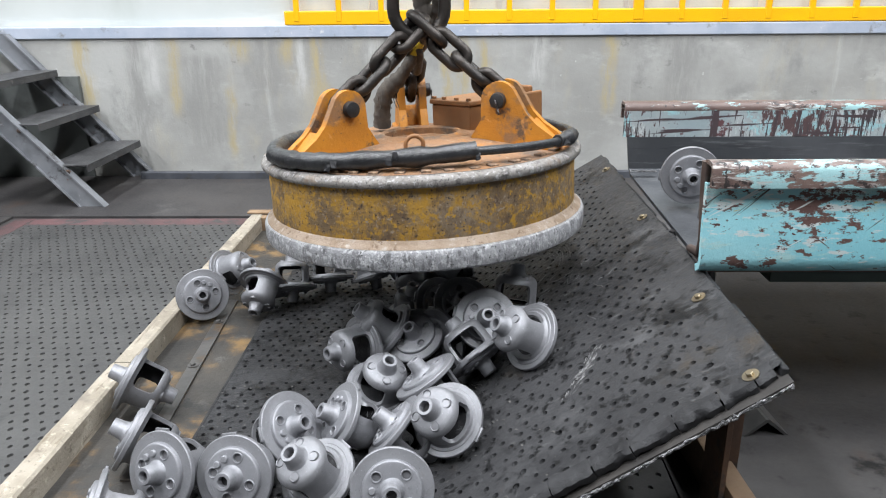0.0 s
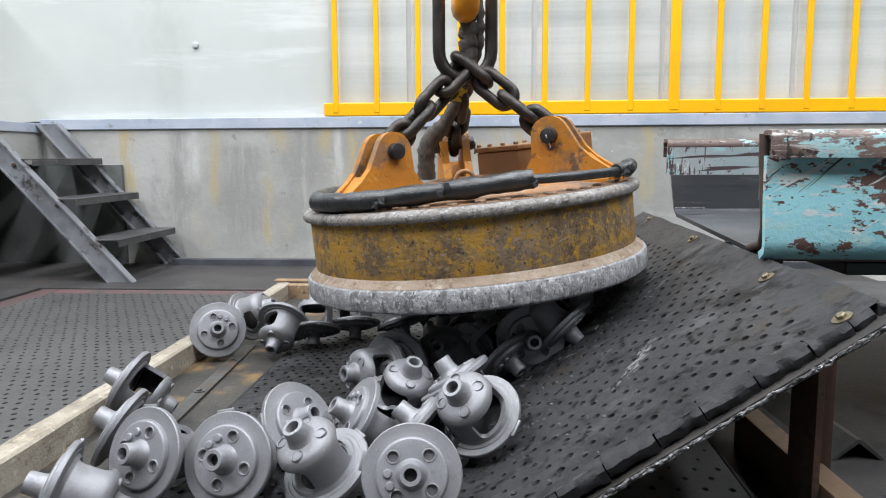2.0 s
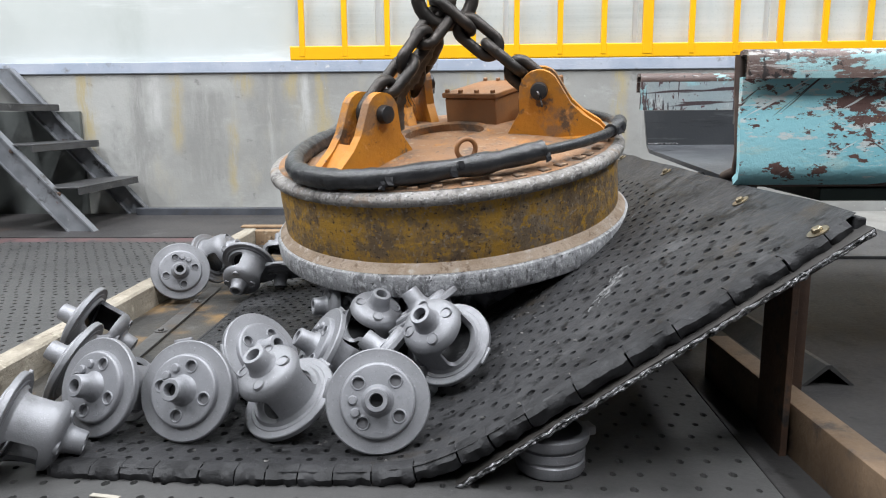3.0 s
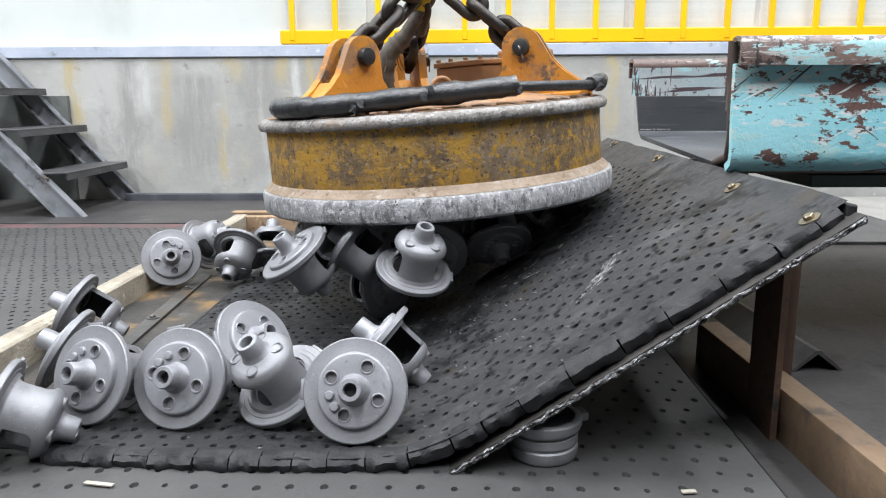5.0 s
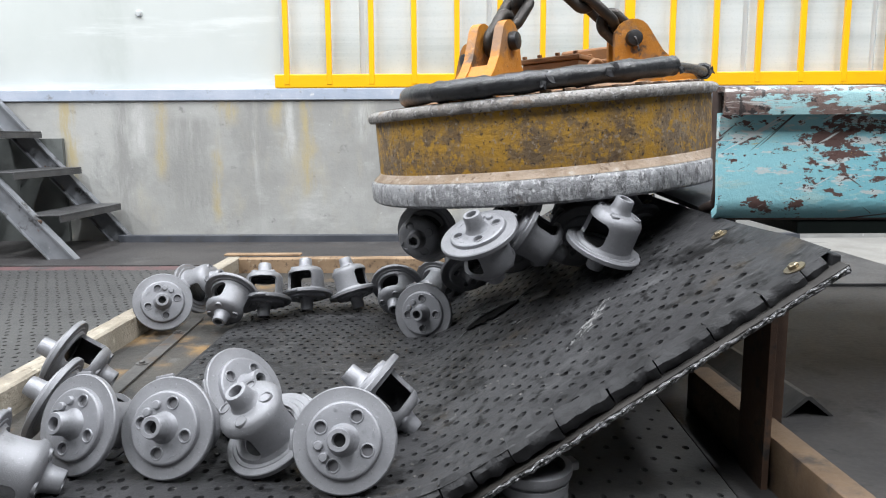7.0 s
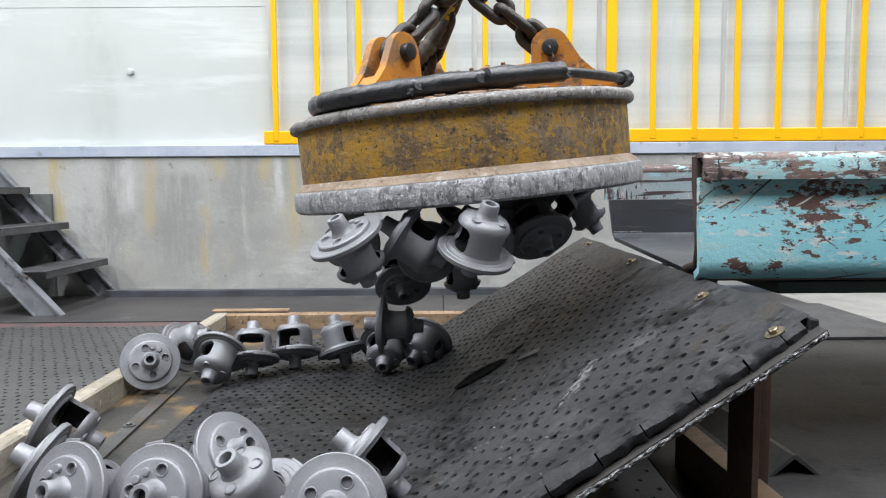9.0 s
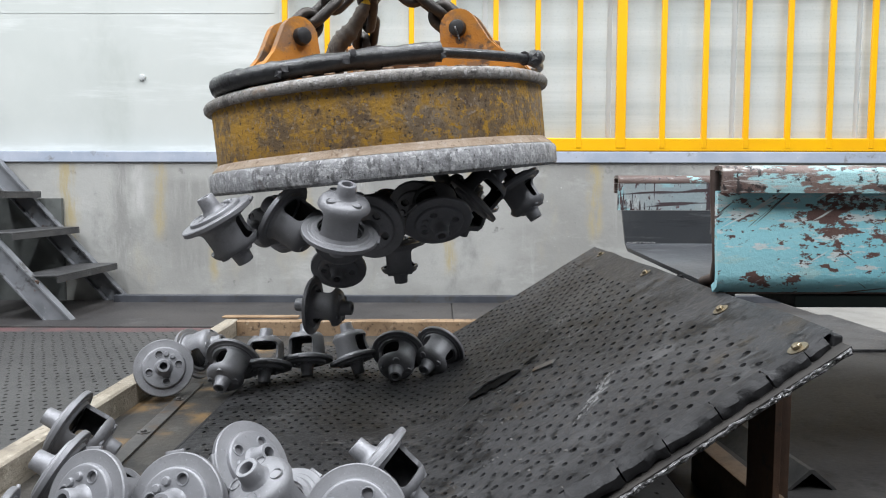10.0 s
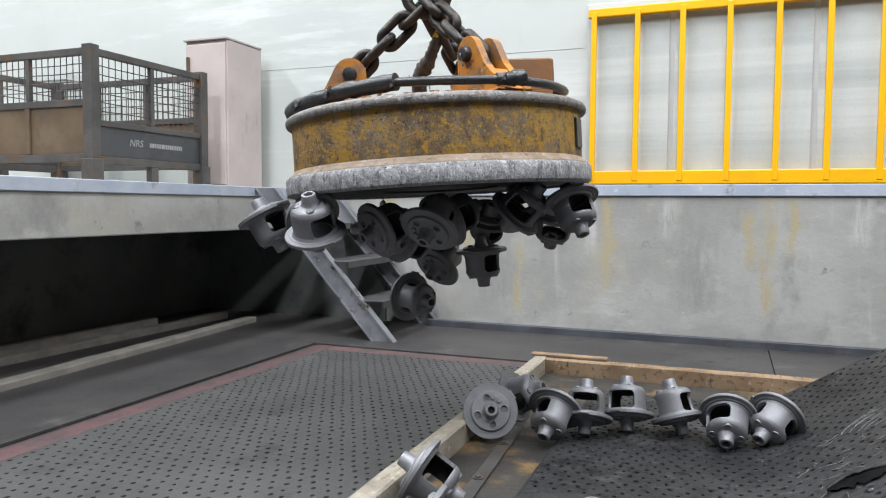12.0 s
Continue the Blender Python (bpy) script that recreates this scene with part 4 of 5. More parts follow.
lathe(bm, [(0, 0), (0.20, 0), (0.24, 0.72), (0.255, 0.72), (0.255, 0.76), (0.235, 0.76), (0.20, 0.03), (0, 0.03)], 4, pose(0, 0, 0, rz=45))
part("body", bm, WHITE_PANEL, white_bin)
white_bin.matrix_basis = pose(-3.9, 3.78, 0.80)


def plank(a, b, w, h, label):
    beam_ob = beam("plank", a, b, w, h, 0.0, surface("grey weathered board", (0.15, 0.14, 0.125), (0.22, 0.205, 0.18), 7.0, rough=0.8, bump=0.4), label)
    return tagged(beam_ob, category="plank", group="planks on the floor")


plank((-2.20, 1.85, 0), (-2.33, 3.66, 0), 0.075, 0.03, "long grey weathered plank on the floor")
plank((-2.60, 2.1, 0), (-2.58, 3.72, 0), 0.07, 0.035, "long grey weathered plank on the floor under the platform")
plank((-2.78, 1.9, 0), (-2.74, 3.3, 0), 0.06, 0.05, "long grey weathered plank on the floor under the platform")


# ---- castings ----
def cage_meshes():
    """The bell of the housing with its two large rounded windows: the outside with the window rims, and the inside."""
    key = [(0.064, 0.004), (0.0605, 0.009), (0.0575, 0.014), (0.0565, 0.030), (0.056, 0.044), (0.0555, 0.060), (0.0545, 0.070), (0.0515, 0.077), (0.046, 0.0825), (0.036, 0.0855), (0.020, 0.0875)]
    lo, hi, corner = 0.0125, 0.0655, 0.013
    steps = [0.0, 0.0004, 0.0015, 0.0035, 0.0065, 0.0098, corner]
    window_zs = [lo + s for s in steps] + [0.033, 0.040, 0.047] + [hi - s for s in reversed(steps)]
    zs = [0.004, 0.0085] + window_zs + [0.070, 0.0745, 0.079, 0.0825, 0.0855, 0.0875]
    prof = [(float(np.interp(z, [k[1] for k in key], [k[0] for k in key])), z) for z in zs]
    inner = [(max(0.012, r - 0.0085), min(z, 0.0775)) for r, z in prof]
    first_row, last_row = 2, 1 + len(window_zs)
    wall_n, win_n = 14, 8
    flat, bulge = 36.0, 13.0

    def half(z):
        d = min(z - lo, hi - z)
        if d <= 0:
            return flat
        return flat + bulge * math.sqrt(max(0.0, 1 - (1 - min(1.0, d / corner)) ** 2))

    def columns(z):
        a = half(z)
        out = []
        for c in (0.0, 180.0):
            out += [c - a + 2 * a * i / win_n for i in range(win_n)]
            out += [c + a + (180 - 2 * a) * i / wall_n for i in range(wall_n)]
        return out

    per = win_n + wall_n
    seg = 2 * per
    n = len(prof) - 1

    def spot(pr, j, i):
        a = radians(columns(prof[j][1])[i])
        return (pr[j][0] * math.cos(a), pr[j][0] * math.sin(a), pr[j][1])

    def gone(j, i):
        return first_row <= j < last_row and i % per < win_n

    outside, inside = bmesh.new(), bmesh.new()
    o = [[outside.verts.new(spot(prof, j, i)) for i in range(seg)] for j in range(n + 1)]
    w = [[outside.verts.new(spot(inner, j, i)) for i in range(seg)] for j in range(n + 1)]
    q = [[inside.verts.new(spot(inner, j, i)) for i in range(seg)] for j in range(n + 1)]
    for j in range(n):
        for i in range(seg):
            k = (i + 1) % seg
            if gone(j, i):
                continue
            outside.faces.new((o[j][i], o[j][k], o[j + 1][k], o[j + 1][i]))
            inside.faces.new((q[j][i], q[j + 1][i], q[j + 1][k], q[j][k]))
            if gone(j, k):
                outside.faces.new((o[j][k], w[j][k], w[j + 1][k], o[j + 1][k]))
            if gone(j, i - 1):
                outside.faces.new((o[j][i], o[j + 1][i], w[j + 1][i], w[j][i]))
            if j + 1 < n and gone(j + 1, i):
                outside.faces.new((o[j + 1][i], o[j + 1][k], w[j + 1][k], w[j + 1][i]))
            if j and gone(j - 1, i):
                outside.faces.new((o[j][i], w[j][i], w[j][k], o[j][k]))
    for b in (outside, inside):
        bmesh.ops.delete(b, geom=[v for v in b.verts if not v.link_faces], context="VERTS")
    return outside, inside


def ring_hub(bm, r, bore, z0, z1):
    s = 1 if z1 > z0 else -1
    return lathe(bm, [(r * 1.38, z0), (r * 1.16, z0 + s * 0.005), (r * 1.06, z0 + s * 0.012), (r * 0.98, z1 - s * 0.002), (r * 0.9, z1), (bore, z1), (bore * 0.94, z1 - s * 0.002), (bore * 0.94, z1 - s * 0.022), (0, z1 - s * 0.022)], 24)


FR = 0.0815


def make_casting():
    ob = thing("differential_housing", "grey shot-blasted iron differential housing casting with a round flange", "casting", "iron castings")
    bm = bmesh.new()
    lathe(bm, [(0.046, 0.007), (0.068, 0.007), (0.0695, 0.0055), (FR - 0.0015, 0.0055), (FR, 0.004), (FR, -0.004), (FR - 0.002, -0.006), (0.055, -0.006), (0.0535, -0.0065), (0.046, -0.0065)], 56, close=True)
    box(bm, (FR - 0.004, -0.016, -0.003), (FR + 0.004, 0.016, 0.003), 0.001)
    part("flange", bm, CASTING, ob, smooth=35)
    bm = bmesh.new()
    lathe(bm, [(0.020, -0.0145), (0.020, 0.0), (0.0595, 0.0), (0.0595, -0.0066), (0.0578, -0.0125), (0.0555, -0.0143), (0.0545, -0.0145)], 64)
    bmesh.ops.remove_doubles(bm, verts=bm.verts, dist=1e-5)
    edges = [e for e in bm.edges if len(e.link_faces) == 1]
    wells = [(0.0405 * math.cos(radians(a)), 0.0405 * math.sin(radians(a))) for a in (118, 27, -70, 201)]
    for hx, hy in wells:
        rings = [[bm.verts.new((hx + r * math.cos(2 * math.pi * i / 18), hy + r * math.sin(2 * math.pi * i / 18), z)) for i in range(18)] for r, z in ((0.0118, -0.0145), (0.0110, -0.0158), (0.0095, -0.0160), (0.0088, -0.0148), (0.0084, -0.0085))]
        for a, b in zip(rings, rings[1:]):
            for i in range(18):
                bm.faces.new((a[i], a[(i + 1) % 18], b[(i + 1) % 18], b[i]))
        edges += [bm.edges.get((rings[0][i], rings[0][(i + 1) % 18])) for i in range(18)]
    bmesh.ops.triangle_fill(bm, edges=edges, use_beauty=True)
    part("boss", bm, MACHINED, ob, smooth=35)
    # darker discs paint the shade at the bottom of the bolt holes
    for hx, hy in wells:
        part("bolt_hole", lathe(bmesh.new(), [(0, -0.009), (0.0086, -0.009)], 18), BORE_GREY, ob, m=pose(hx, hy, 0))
    for a in (-13, -42):
        bm = lathe(bmesh.new(), [(0.0076, -0.0144), (0.0074, -0.0175), (0.0058, -0.0195), (0, -0.0198)], 16)
        part("pad", bm, MACHINED, ob, smooth=40, m=pose(0.0385 * math.cos(radians(a)), 0.0385 * math.sin(radians(a)), 0))
    part("hub", ring_hub(bmesh.new(), 0.0185, 0.0108, -0.0145, -0.050), MACHINED, ob, smooth=40)
    outside, inside = cage_meshes()
    part("cage", outside, CASTING, ob, smooth=40)
    part("cage_inside", inside, SHADED_IRON, ob, "inside coloured dark as in shade", smooth=40)
    # near-black discs stand for the shade deep in both bores
    for name, z in (("bore", -0.0340), ("bore", 0.0985)):
        part(name, lathe(bmesh.new(), [(0, z), (0.0102, z)], 16), HOLE_SHADE, ob)
    # disc behind the flange, dark for the shade inside the bell
    part("back_face", lathe(bmesh.new(), [(0, 0.0042), (0.0455, 0.0042)], 32), SHADED_IRON, ob)
    part("end_hub", ring_hub(bmesh.new(), 0.0195, 0.0118, 0.085, 0.116), MACHINED, ob, smooth=40)
    for k in range(4):
        a = radians(90 * k + 45)
        bm = lathe(bmesh.new(), [(0.0112, 0.074), (0.0108, 0.0842), (0.0098, 0.0858), (0.0086, 0.0850), (0.0080, 0.0822), (0, 0.0818)], 16)
        part("end_pocket", bm, CASTING, ob, smooth=40, m=pose(0.0365 * math.cos(a), 0.0365 * math.sin(a), 0.0012))
    for turn, half in ((165, 0.0065), (252, 0.0080), (72, 0.0020)):
        part("cast_mark", boxed((0.0450, -half, -0.0151), (0.0488, half, -0.0144)), MACHINED, ob, m=pose(0, 0, 0, rz=turn))
    return ob


# disc colours with the shade of the holes and bores painted in
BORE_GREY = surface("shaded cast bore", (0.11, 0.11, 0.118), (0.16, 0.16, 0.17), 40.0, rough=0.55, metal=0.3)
HOLE_SHADE = surface("painted bore shade", (0.02, 0.02, 0.021), (0.035, 0.035, 0.036), 30.0, rough=0.8)
RIM_POINTS = [Vector((r * math.cos(a), r * math.sin(a), z)) for r, z in ((FR, 0.004), (FR, -0.004), (0.0185, -0.05), (0.0195, 0.116), (0.051, 0.078)) for a in (2 * math.pi * i / 40 for i in range(40))]


def turned(axis, spin=0.0):
    return Vector(axis).normalized().to_track_quat("Z", "Y").to_matrix().to_4x4() @ pose(0, 0, 0, rz=spin)


def resting(x, y, axis, spin=0.0, lift=0.0):
    q = turned(axis, spin)
    low = min((q @ p).z for p in RIM_POINTS)
    return Matrix.Translation((x, y, MAT_Z + 0.001 + lift - low)) @ q


master = make_casting()
STILL = [
    (-0.291, 2.022, (-0.33, 0.88, -0.33), 143, -0.002), (-0.270, 2.216, (0.85, -0.25, 0.42), 40, 0.0), (-0.112, 2.095, (-0.12, -0.80, -0.52), -45, 0), (-0.032, 2.140, (-0.05, 0.45, 0.89), 90, 0),
    (0.080, 2.225, (-0.08, 0.40, 0.91), 60, 0), (0.228, 2.250, (-0.30, 0.30, 0.90), 120, 0.0), (0.365, 2.225, (-0.02, -0.84, -0.45), -50, 0), (0.500, 2.265, (-0.45, -0.76, -0.44), 150, 0.004),
    (-0.285, 1.470, (0.85, 0.08, -0.50), -66, 0.002), (-0.184, 1.244, (0.84, 0.08, -0.53), -66, -0.010), (-0.071, 1.113, (0.37, 0.85, -0.37), 80, 0), (-0.166, 1.011, (0.90, 0.22, -0.38), 45, -0.019),
    (0.080, 1.100, (0.19, 0.90, -0.38), 76, 0), (0.160, 1.256, (-0.73, 0.39, -0.56), 20, 0.0), (0.238, 1.135, (-0.35, -0.46, 0.80), 78, 0),
    (0.382, 1.270, (0.72, -0.10, -0.62), -70, -0.008)]
first = True
for x, y, axis, spin, lift in STILL:
    m = resting(x, y, axis, spin, lift)
    if first:
        master.matrix_basis = m
        first = False
    else:
        copy_thing(master, m)

puck = thing("ring_casting", "grey ringed iron casting lying on the floor under the board", "casting")
bm = bmesh.new()
lathe(bm, [(0, 0.0), (0.045, 0), (0.047, 0.004), (0.047, 0.016), (0.0445, 0.018), (0.0445, 0.021), (0.047, 0.023), (0.047, 0.034), (0.044, 0.036), (0.044, 0.039), (0.050, 0.041), (0.052, 0.046), (0.052, 0.054), (0.049, 0.056), (0.042, 0.056), (0.040, 0.046), (0, 0.046)], 44)
part("body", bm, CASTING, puck, smooth=35)
bm = boxed((0.046, -0.012, 0.040), (0.064, 0.012, 0.053), 0.003)
part("lug", bm, CASTING, puck, m=pose(0, 0, 0, rz=20))
puck.matrix_basis = pose(0.662, 1.040, 0.006) @ Matrix.Scale(1.12, 4)
for k, (x, y, a, L) in enumerate([(0.02, 0.93, -10, 0.045), (0.85, 0.92, 5, 0.02)]):
    solid("paper_scrap", boxed((-L / 2, -0.004, 0), (L / 2, 0.004, 0.002), 0.0, pose(x, y, 0.0065 if y < 0.97 else MAT_Z + 0.002, rz=a)), surface("pale scrap", (0.36, 0.33, 0.28), (0.28, 0.26, 0.22), 30.0), "small pale scrap on the floor", "scrap")
q = board_normal(0.62).to_track_quat("Z", "Y").to_matrix().to_4x4()
for u, v in ((0.640, 1.66), (0.675, 1.575), (0.79, 1.93), (0.42, 1.56)):
    bm = bmesh.new()
    lathe(bm, [(0, 0), (0.007, 0), (0.007, 0.002), (0, 0.003)], 7)
    solid("metal_chip", bm, CUT_STEEL, "small bright metal chip on the mat", "metal chip", "metal chips", m=Matrix.Translation(mat_place(u, v, 0.001)) @ q)
bm = boxed((-0.012, -0.030, 0), (0.012, 0.030, 0.004), 0.001)
solid("metal_tag", bm, STRIP, "small grey metal tag on the sloping mat", "metal tag", m=Matrix.Translation(mat_place(0.745, 1.66, 0.001)) @ q @ pose(0, 0, 0, rz=-30))
bm = bmesh.new()
for k in range(60):
    u, v = random.uniform(0.55, 0.90), random.gauss(1.82, 0.16)
    a = random.uniform(0, 6.3)
    pts = []
    for i in range(7):
        pts.append(mat_place(u, v, 0.0012))
        u += 0.007 * math.cos(a)
        v += 0.007 * math.sin(a)
        a += random.uniform(-0.7, 0.7)
    tube(bm, pts, 0.0005, 4)
for k in range(90):
    d = random.gauss(0, 0.030)
    u, v = 0.79 + 0.7 * d + random.gauss(0, 0.005), 1.30 + d + random.gauss(0, 0.007)
    a = random.gauss(0.95, 0.22)
    pts = []
    for i in range(4):
        pts.append(mat_place(u, v, 0.0008))
        u += 0.004 * math.cos(a)
        v += 0.004 * math.sin(a)
        a += random.uniform(-0.5, 0.5)
    tube(bm, pts, 0.00045 * random.uniform(0.5, 1.6), 4)
for k in range(40):
    r, a0 = random.uniform(0.05, 0.13), random.uniform(-0.6, 1.9)
    pts = [mat_place(0.74 + r * math.cos(a0 + 0.1 * i), 1.98 + 1.5 * r * math.sin(a0 + 0.1 * i), 0.0008) for i in range(8)]
    tube(bm, pts, 0.00045, 4)
swarf = solid("swarf", bm, surface("pale rubber threads", (0.11, 0.11, 0.11), (0.26, 0.26, 0.26), 60.0, rough=0.7), "pale curled threads scuffed up on the rubber mat", "swarf", kind="stuff")

bm = bmesh.new()
for k in range(620):
    u, v = random.uniform(-0.11, 0.72), random.uniform(1.0, 2.68)
    s = random.uniform(0.0012, 0.0042)
    p = mat_place(u, v, 0.0004)
    a = random.uniform(0, 6.3)
    vs = [bm.verts.new(p + Vector((s * math.cos(a + g) * (1.8 if i == 0 else 1), s * math.sin(a + g), 0.0))) for i, g in enumerate((0, 2.1, 4.2))]
    top = bm.verts.new(p + Vector((0, 0, s * 0.7)))
    for i in range(3):
        bm.faces.new((vs[i], vs[(i + 1) % 3], top))
solid("debris", bm, surface("grey rubber and scale crumbs", (0.035, 0.034, 0.033), (0.12, 0.115, 0.11), 40.0, rough=0.8), "grey crumbs of rubber and scale on the mat", "debris", kind="stuff")

# ---- lifting magnet ----
# shade below the magnet painted into the steel of its underside
POLE_SHADE = surface("pole face with painted shade", (0.022, 0.021, 0.020), (0.045, 0.042, 0.04), 9.0, [((0.10, 0.095, 0.09), 30.0, 0.62, 0.70, ONE)], rough=0.6, metal=0.3, bump=0.5)
TAPE = surface("black peeling tape", (0.016, 0.016, 0.018), (0.030, 0.030, 0.032), 30.0, rough=0.45)
magnet = thing("lifting_magnet", "round rusted ochre lifting magnet with worn steel rims and orange top", "lifting magnet")
R1, R2, RW = 0.45, 0.441, 0.424
part("bottom_rim", lathe(bmesh.new(), [(0.4045, 0.010), (0.405, 0.0), (R1 - 0.010, 0.0), (R1 - 0.002, 0.006), (R1, 0.014), (R1, 0.045), (R1 - 0.003, 0.051), (R1 - 0.010, 0.0545), (0.0, 0.0545)], 96), WORN_RIM, magnet, "scuffed bare steel bottom rim", smooth=30)
# underside split from the rim so its colour can hold the shade
part("pole_face", lathe(bmesh.new(), [(0.0, 0.012), (0.18, 0.012), (0.183, 0.006), (0.404, 0.006)], 64), POLE_SHADE, magnet, "pole face coloured dark as in shade")
part("dust_ledge", lathe(bmesh.new(), [(R1 - 0.008, 0.0546), (0.436, 0.061), (0.428, 0.067), (RW - 0.001, 0.074), (RW - 0.006, 0.074)], 96), DUSTY_LIP, magnet, "rust-dusted ledge", smooth=60)
part("drum_wall", lathe(bmesh.new(), [(RW - 0.004, 0.06), (RW, 0.068), (RW, 0.199), (RW - 0.01, 0.1995)], 96), MAGNET_WALL, magnet, "rusted ochre drum wall", smooth=40)
bm = lathe(bmesh.new(), [(RW - 0.02, 0.1985), (R2 - 0.004, 0.1985), (R2, 0.203), (R2 + 0.001, 0.213), (R2 - 0.003, 0.220), (R2 - 0.012, 0.2245), (0.40, 0.226), (0.40, 0.21)], 96)
part("top_rim", bm, TOP_RIM, magnet, "scuffed steel top rim", smooth=40)
part("top_plate", lathe(bmesh.new(), [(0.418, 0.2262), (0.38, 0.2275), (0.30, 0.238), (0.20, 0.252), (0.118, 0.258), (0.112, 0.262), (0.106, 0.262), (0.100, 0.257), (0.100, 0.240), (0.0, 0.238)], 72), ORANGE_DUST, magnet, "dust-covered orange top plate", smooth=40)


def lug_outline():
    pts = [(0.150, 0.232), (0.195, 0.300)]
    pts += [(0.245 + 0.048 * math.cos(radians(a)), 0.352 + 0.048 * math.sin(radians(a))) for a in range(165, 19, -18)]
    pts += [(0.318, 0.318), (0.345, 0.290), (0.385, 0.262), (0.405, 0.236), (0.405, 0.222), (0.150, 0.222)]
    return pts


for dull in (POLE_SHADE, TAPE):
    dull.node_tree.nodes["Principled BSDF"].inputs["Specular IOR Level"].default_value = 0.12
LUGS = (-141.0, -21.0, 99.0)
for ang in LUGS:
    side = 1 if ang < 0 else -1
    base = new("lug", mesh_of("lug", boxed((0.155, -0.055, 0.226), (0.385, 0.055, 0.240), 0.004), ORANGE))
    base.parent = magnet
    base.matrix_basis = pose(0, 0, 0, rz=ang)
    tagged(base, "orange lifting lug with a black pin")
    for y in (-0.043, 0.021):
        part("cheek", prism(bmesh.new(), lug_outline(), y, y + 0.022), ORANGE, base)
    bm = bmesh.new()
    prism(bm, [(0.30, 0.238), (0.395, 0.238), (0.33, 0.300)], -0.021, 0.021)
    part("gusset", bm, ORANGE, base)
    bm = bmesh.new()
    lathe(bm, [(0, -0.056), (0.015, -0.056), (0.015, 0.056), (0, 0.056)], 20, pose(0.245, 0, 0.352, 90))
    for s in (-1, 1):
        lathe(bm, [(0, 0.043), (0.021, 0.043), (0.021, 0.050), (0.019, 0.060), (0.012, 0.062), (0, 0.062)], 18, pose(0.245, 0, 0.352, 90 * s))
    part("pin", bm, BOLT, base, "black pin", smooth=35)
    bm = bmesh.new()
    tube(bm, [(0.238, -0.052, 0.358), (0.244, -0.066, 0.352), (0.250, -0.064, 0.330), (0.252, -0.063, 0.318)], 0.0022, 6)
    part("split_pin", bm, CUT_STEEL, base, "bright split pin")
ring = bmesh.new()
tube(ring, [(0.022 * math.cos(a), 0, 0.022 * math.sin(a)) for a in (2 * math.pi * i / 20 for i in range(20))], 0.0055, 8, closed=True)
part("eye_bolt", ring, BROWN_BOX, magnet, smooth=60, m=pose(0.0, -0.272, 0.270, 0, 0, 10))
tbox = new("terminal_box", mesh_of("terminal_box", boxed((0, 0, 0.235), (0.155, 0.20, 0.322), 0.004), BROWN_BOX))
tbox.parent = magnet
tbox.matrix_basis = pose(0.030, 0.126, 0, rz=-45)
tagged(tbox, "brown painted terminal box")
part("lid", boxed((-0.005, -0.005, 0.3225), (0.160, 0.205, 0.336), 0.003), BROWN_BOX, tbox)
for u in (0.008, 0.05, 0.10, 0.148):
    for v in (0.004, 0.196):
        part("screw", hex_bolt(bmesh.new(), Matrix.Identity(4), 0.007, 0.007), BROWN_BOX, tbox, m=pose(u, v, 0.336))
part("shield", boxed((0.240, 0.05, 0.232), (0.252, 0.20, 0.352), 0.005), BROWN_BOX, tbox, "brown shield plate")
part("shield", boxed((0.060, 0.208, 0.235), (0.20, 0.222, 0.362), 0.006), BROWN_BOX, tbox, "brown shield plate")
part("outlet", boxed((0.186, 0.06, 0.24), (0.235, 0.16, 0.318), 0.006), BROWN_BOX, tbox)


def smooth_path(ctrl, n=10):
    pts = [Vector(p) for p in ctrl]
    out = []
    for i in range(len(pts) - 1):
        p0, p1, p2, p3 = pts[max(i - 1, 0)], pts[i], pts[i + 1], pts[min(i + 2, len(pts) - 1)]
        for k in range(n):
            t = k / n
            out.append(0.5 * (2 * p1 + (p2 - p0) * t + (2 * p0 - 5 * p1 + 4 * p2 - p3) * t * t + (3 * p1 - p0 - 3 * p2 + p3) * t ** 3))
    return out + [pts[-1]]


bm = bmesh.new()
tube(bm, smooth_path([(-0.24, 0.20, 0.255), (-0.325, 0.07, 0.252), (-0.372, -0.09, 0.252), (-0.345, -0.24, 0.250), (-0.215, -0.345, 0.251), (0.0, -0.375, 0.258), (0.148, -0.350, 0.264)]),
     lambda s: 0.0225 * (1 + 0.22 * noise.noise(Vector((s * 22, 1, 0)))), 12, wobble=0.14)
part("cable_sleeve", bm, CABLE, magnet, "thick black taped cable sleeve", smooth=60)
bm = bmesh.new()
tube(bm, smooth_path([(0.10, -0.362, 0.262), (0.148, -0.350, 0.262), (0.27, -0.285, 0.256), (0.372, -0.190, 0.252), (0.418, -0.06, 0.248), (0.39, 0.08, 0.25), (0.30, 0.17, 0.27)]), 0.0115, 10, wobble=0.08)
tube(bm, smooth_path([(0.355, -0.212, 0.254), (0.385, -0.180, 0.256), (0.40, -0.155, 0.262)], 5), lambda s: 0.017 * (1 + 0.3 * noise.noise(Vector((s * 9, 5, 0)))), 10, wobble=0.3)
part("cable", bm, CABLE, magnet, smooth=60)
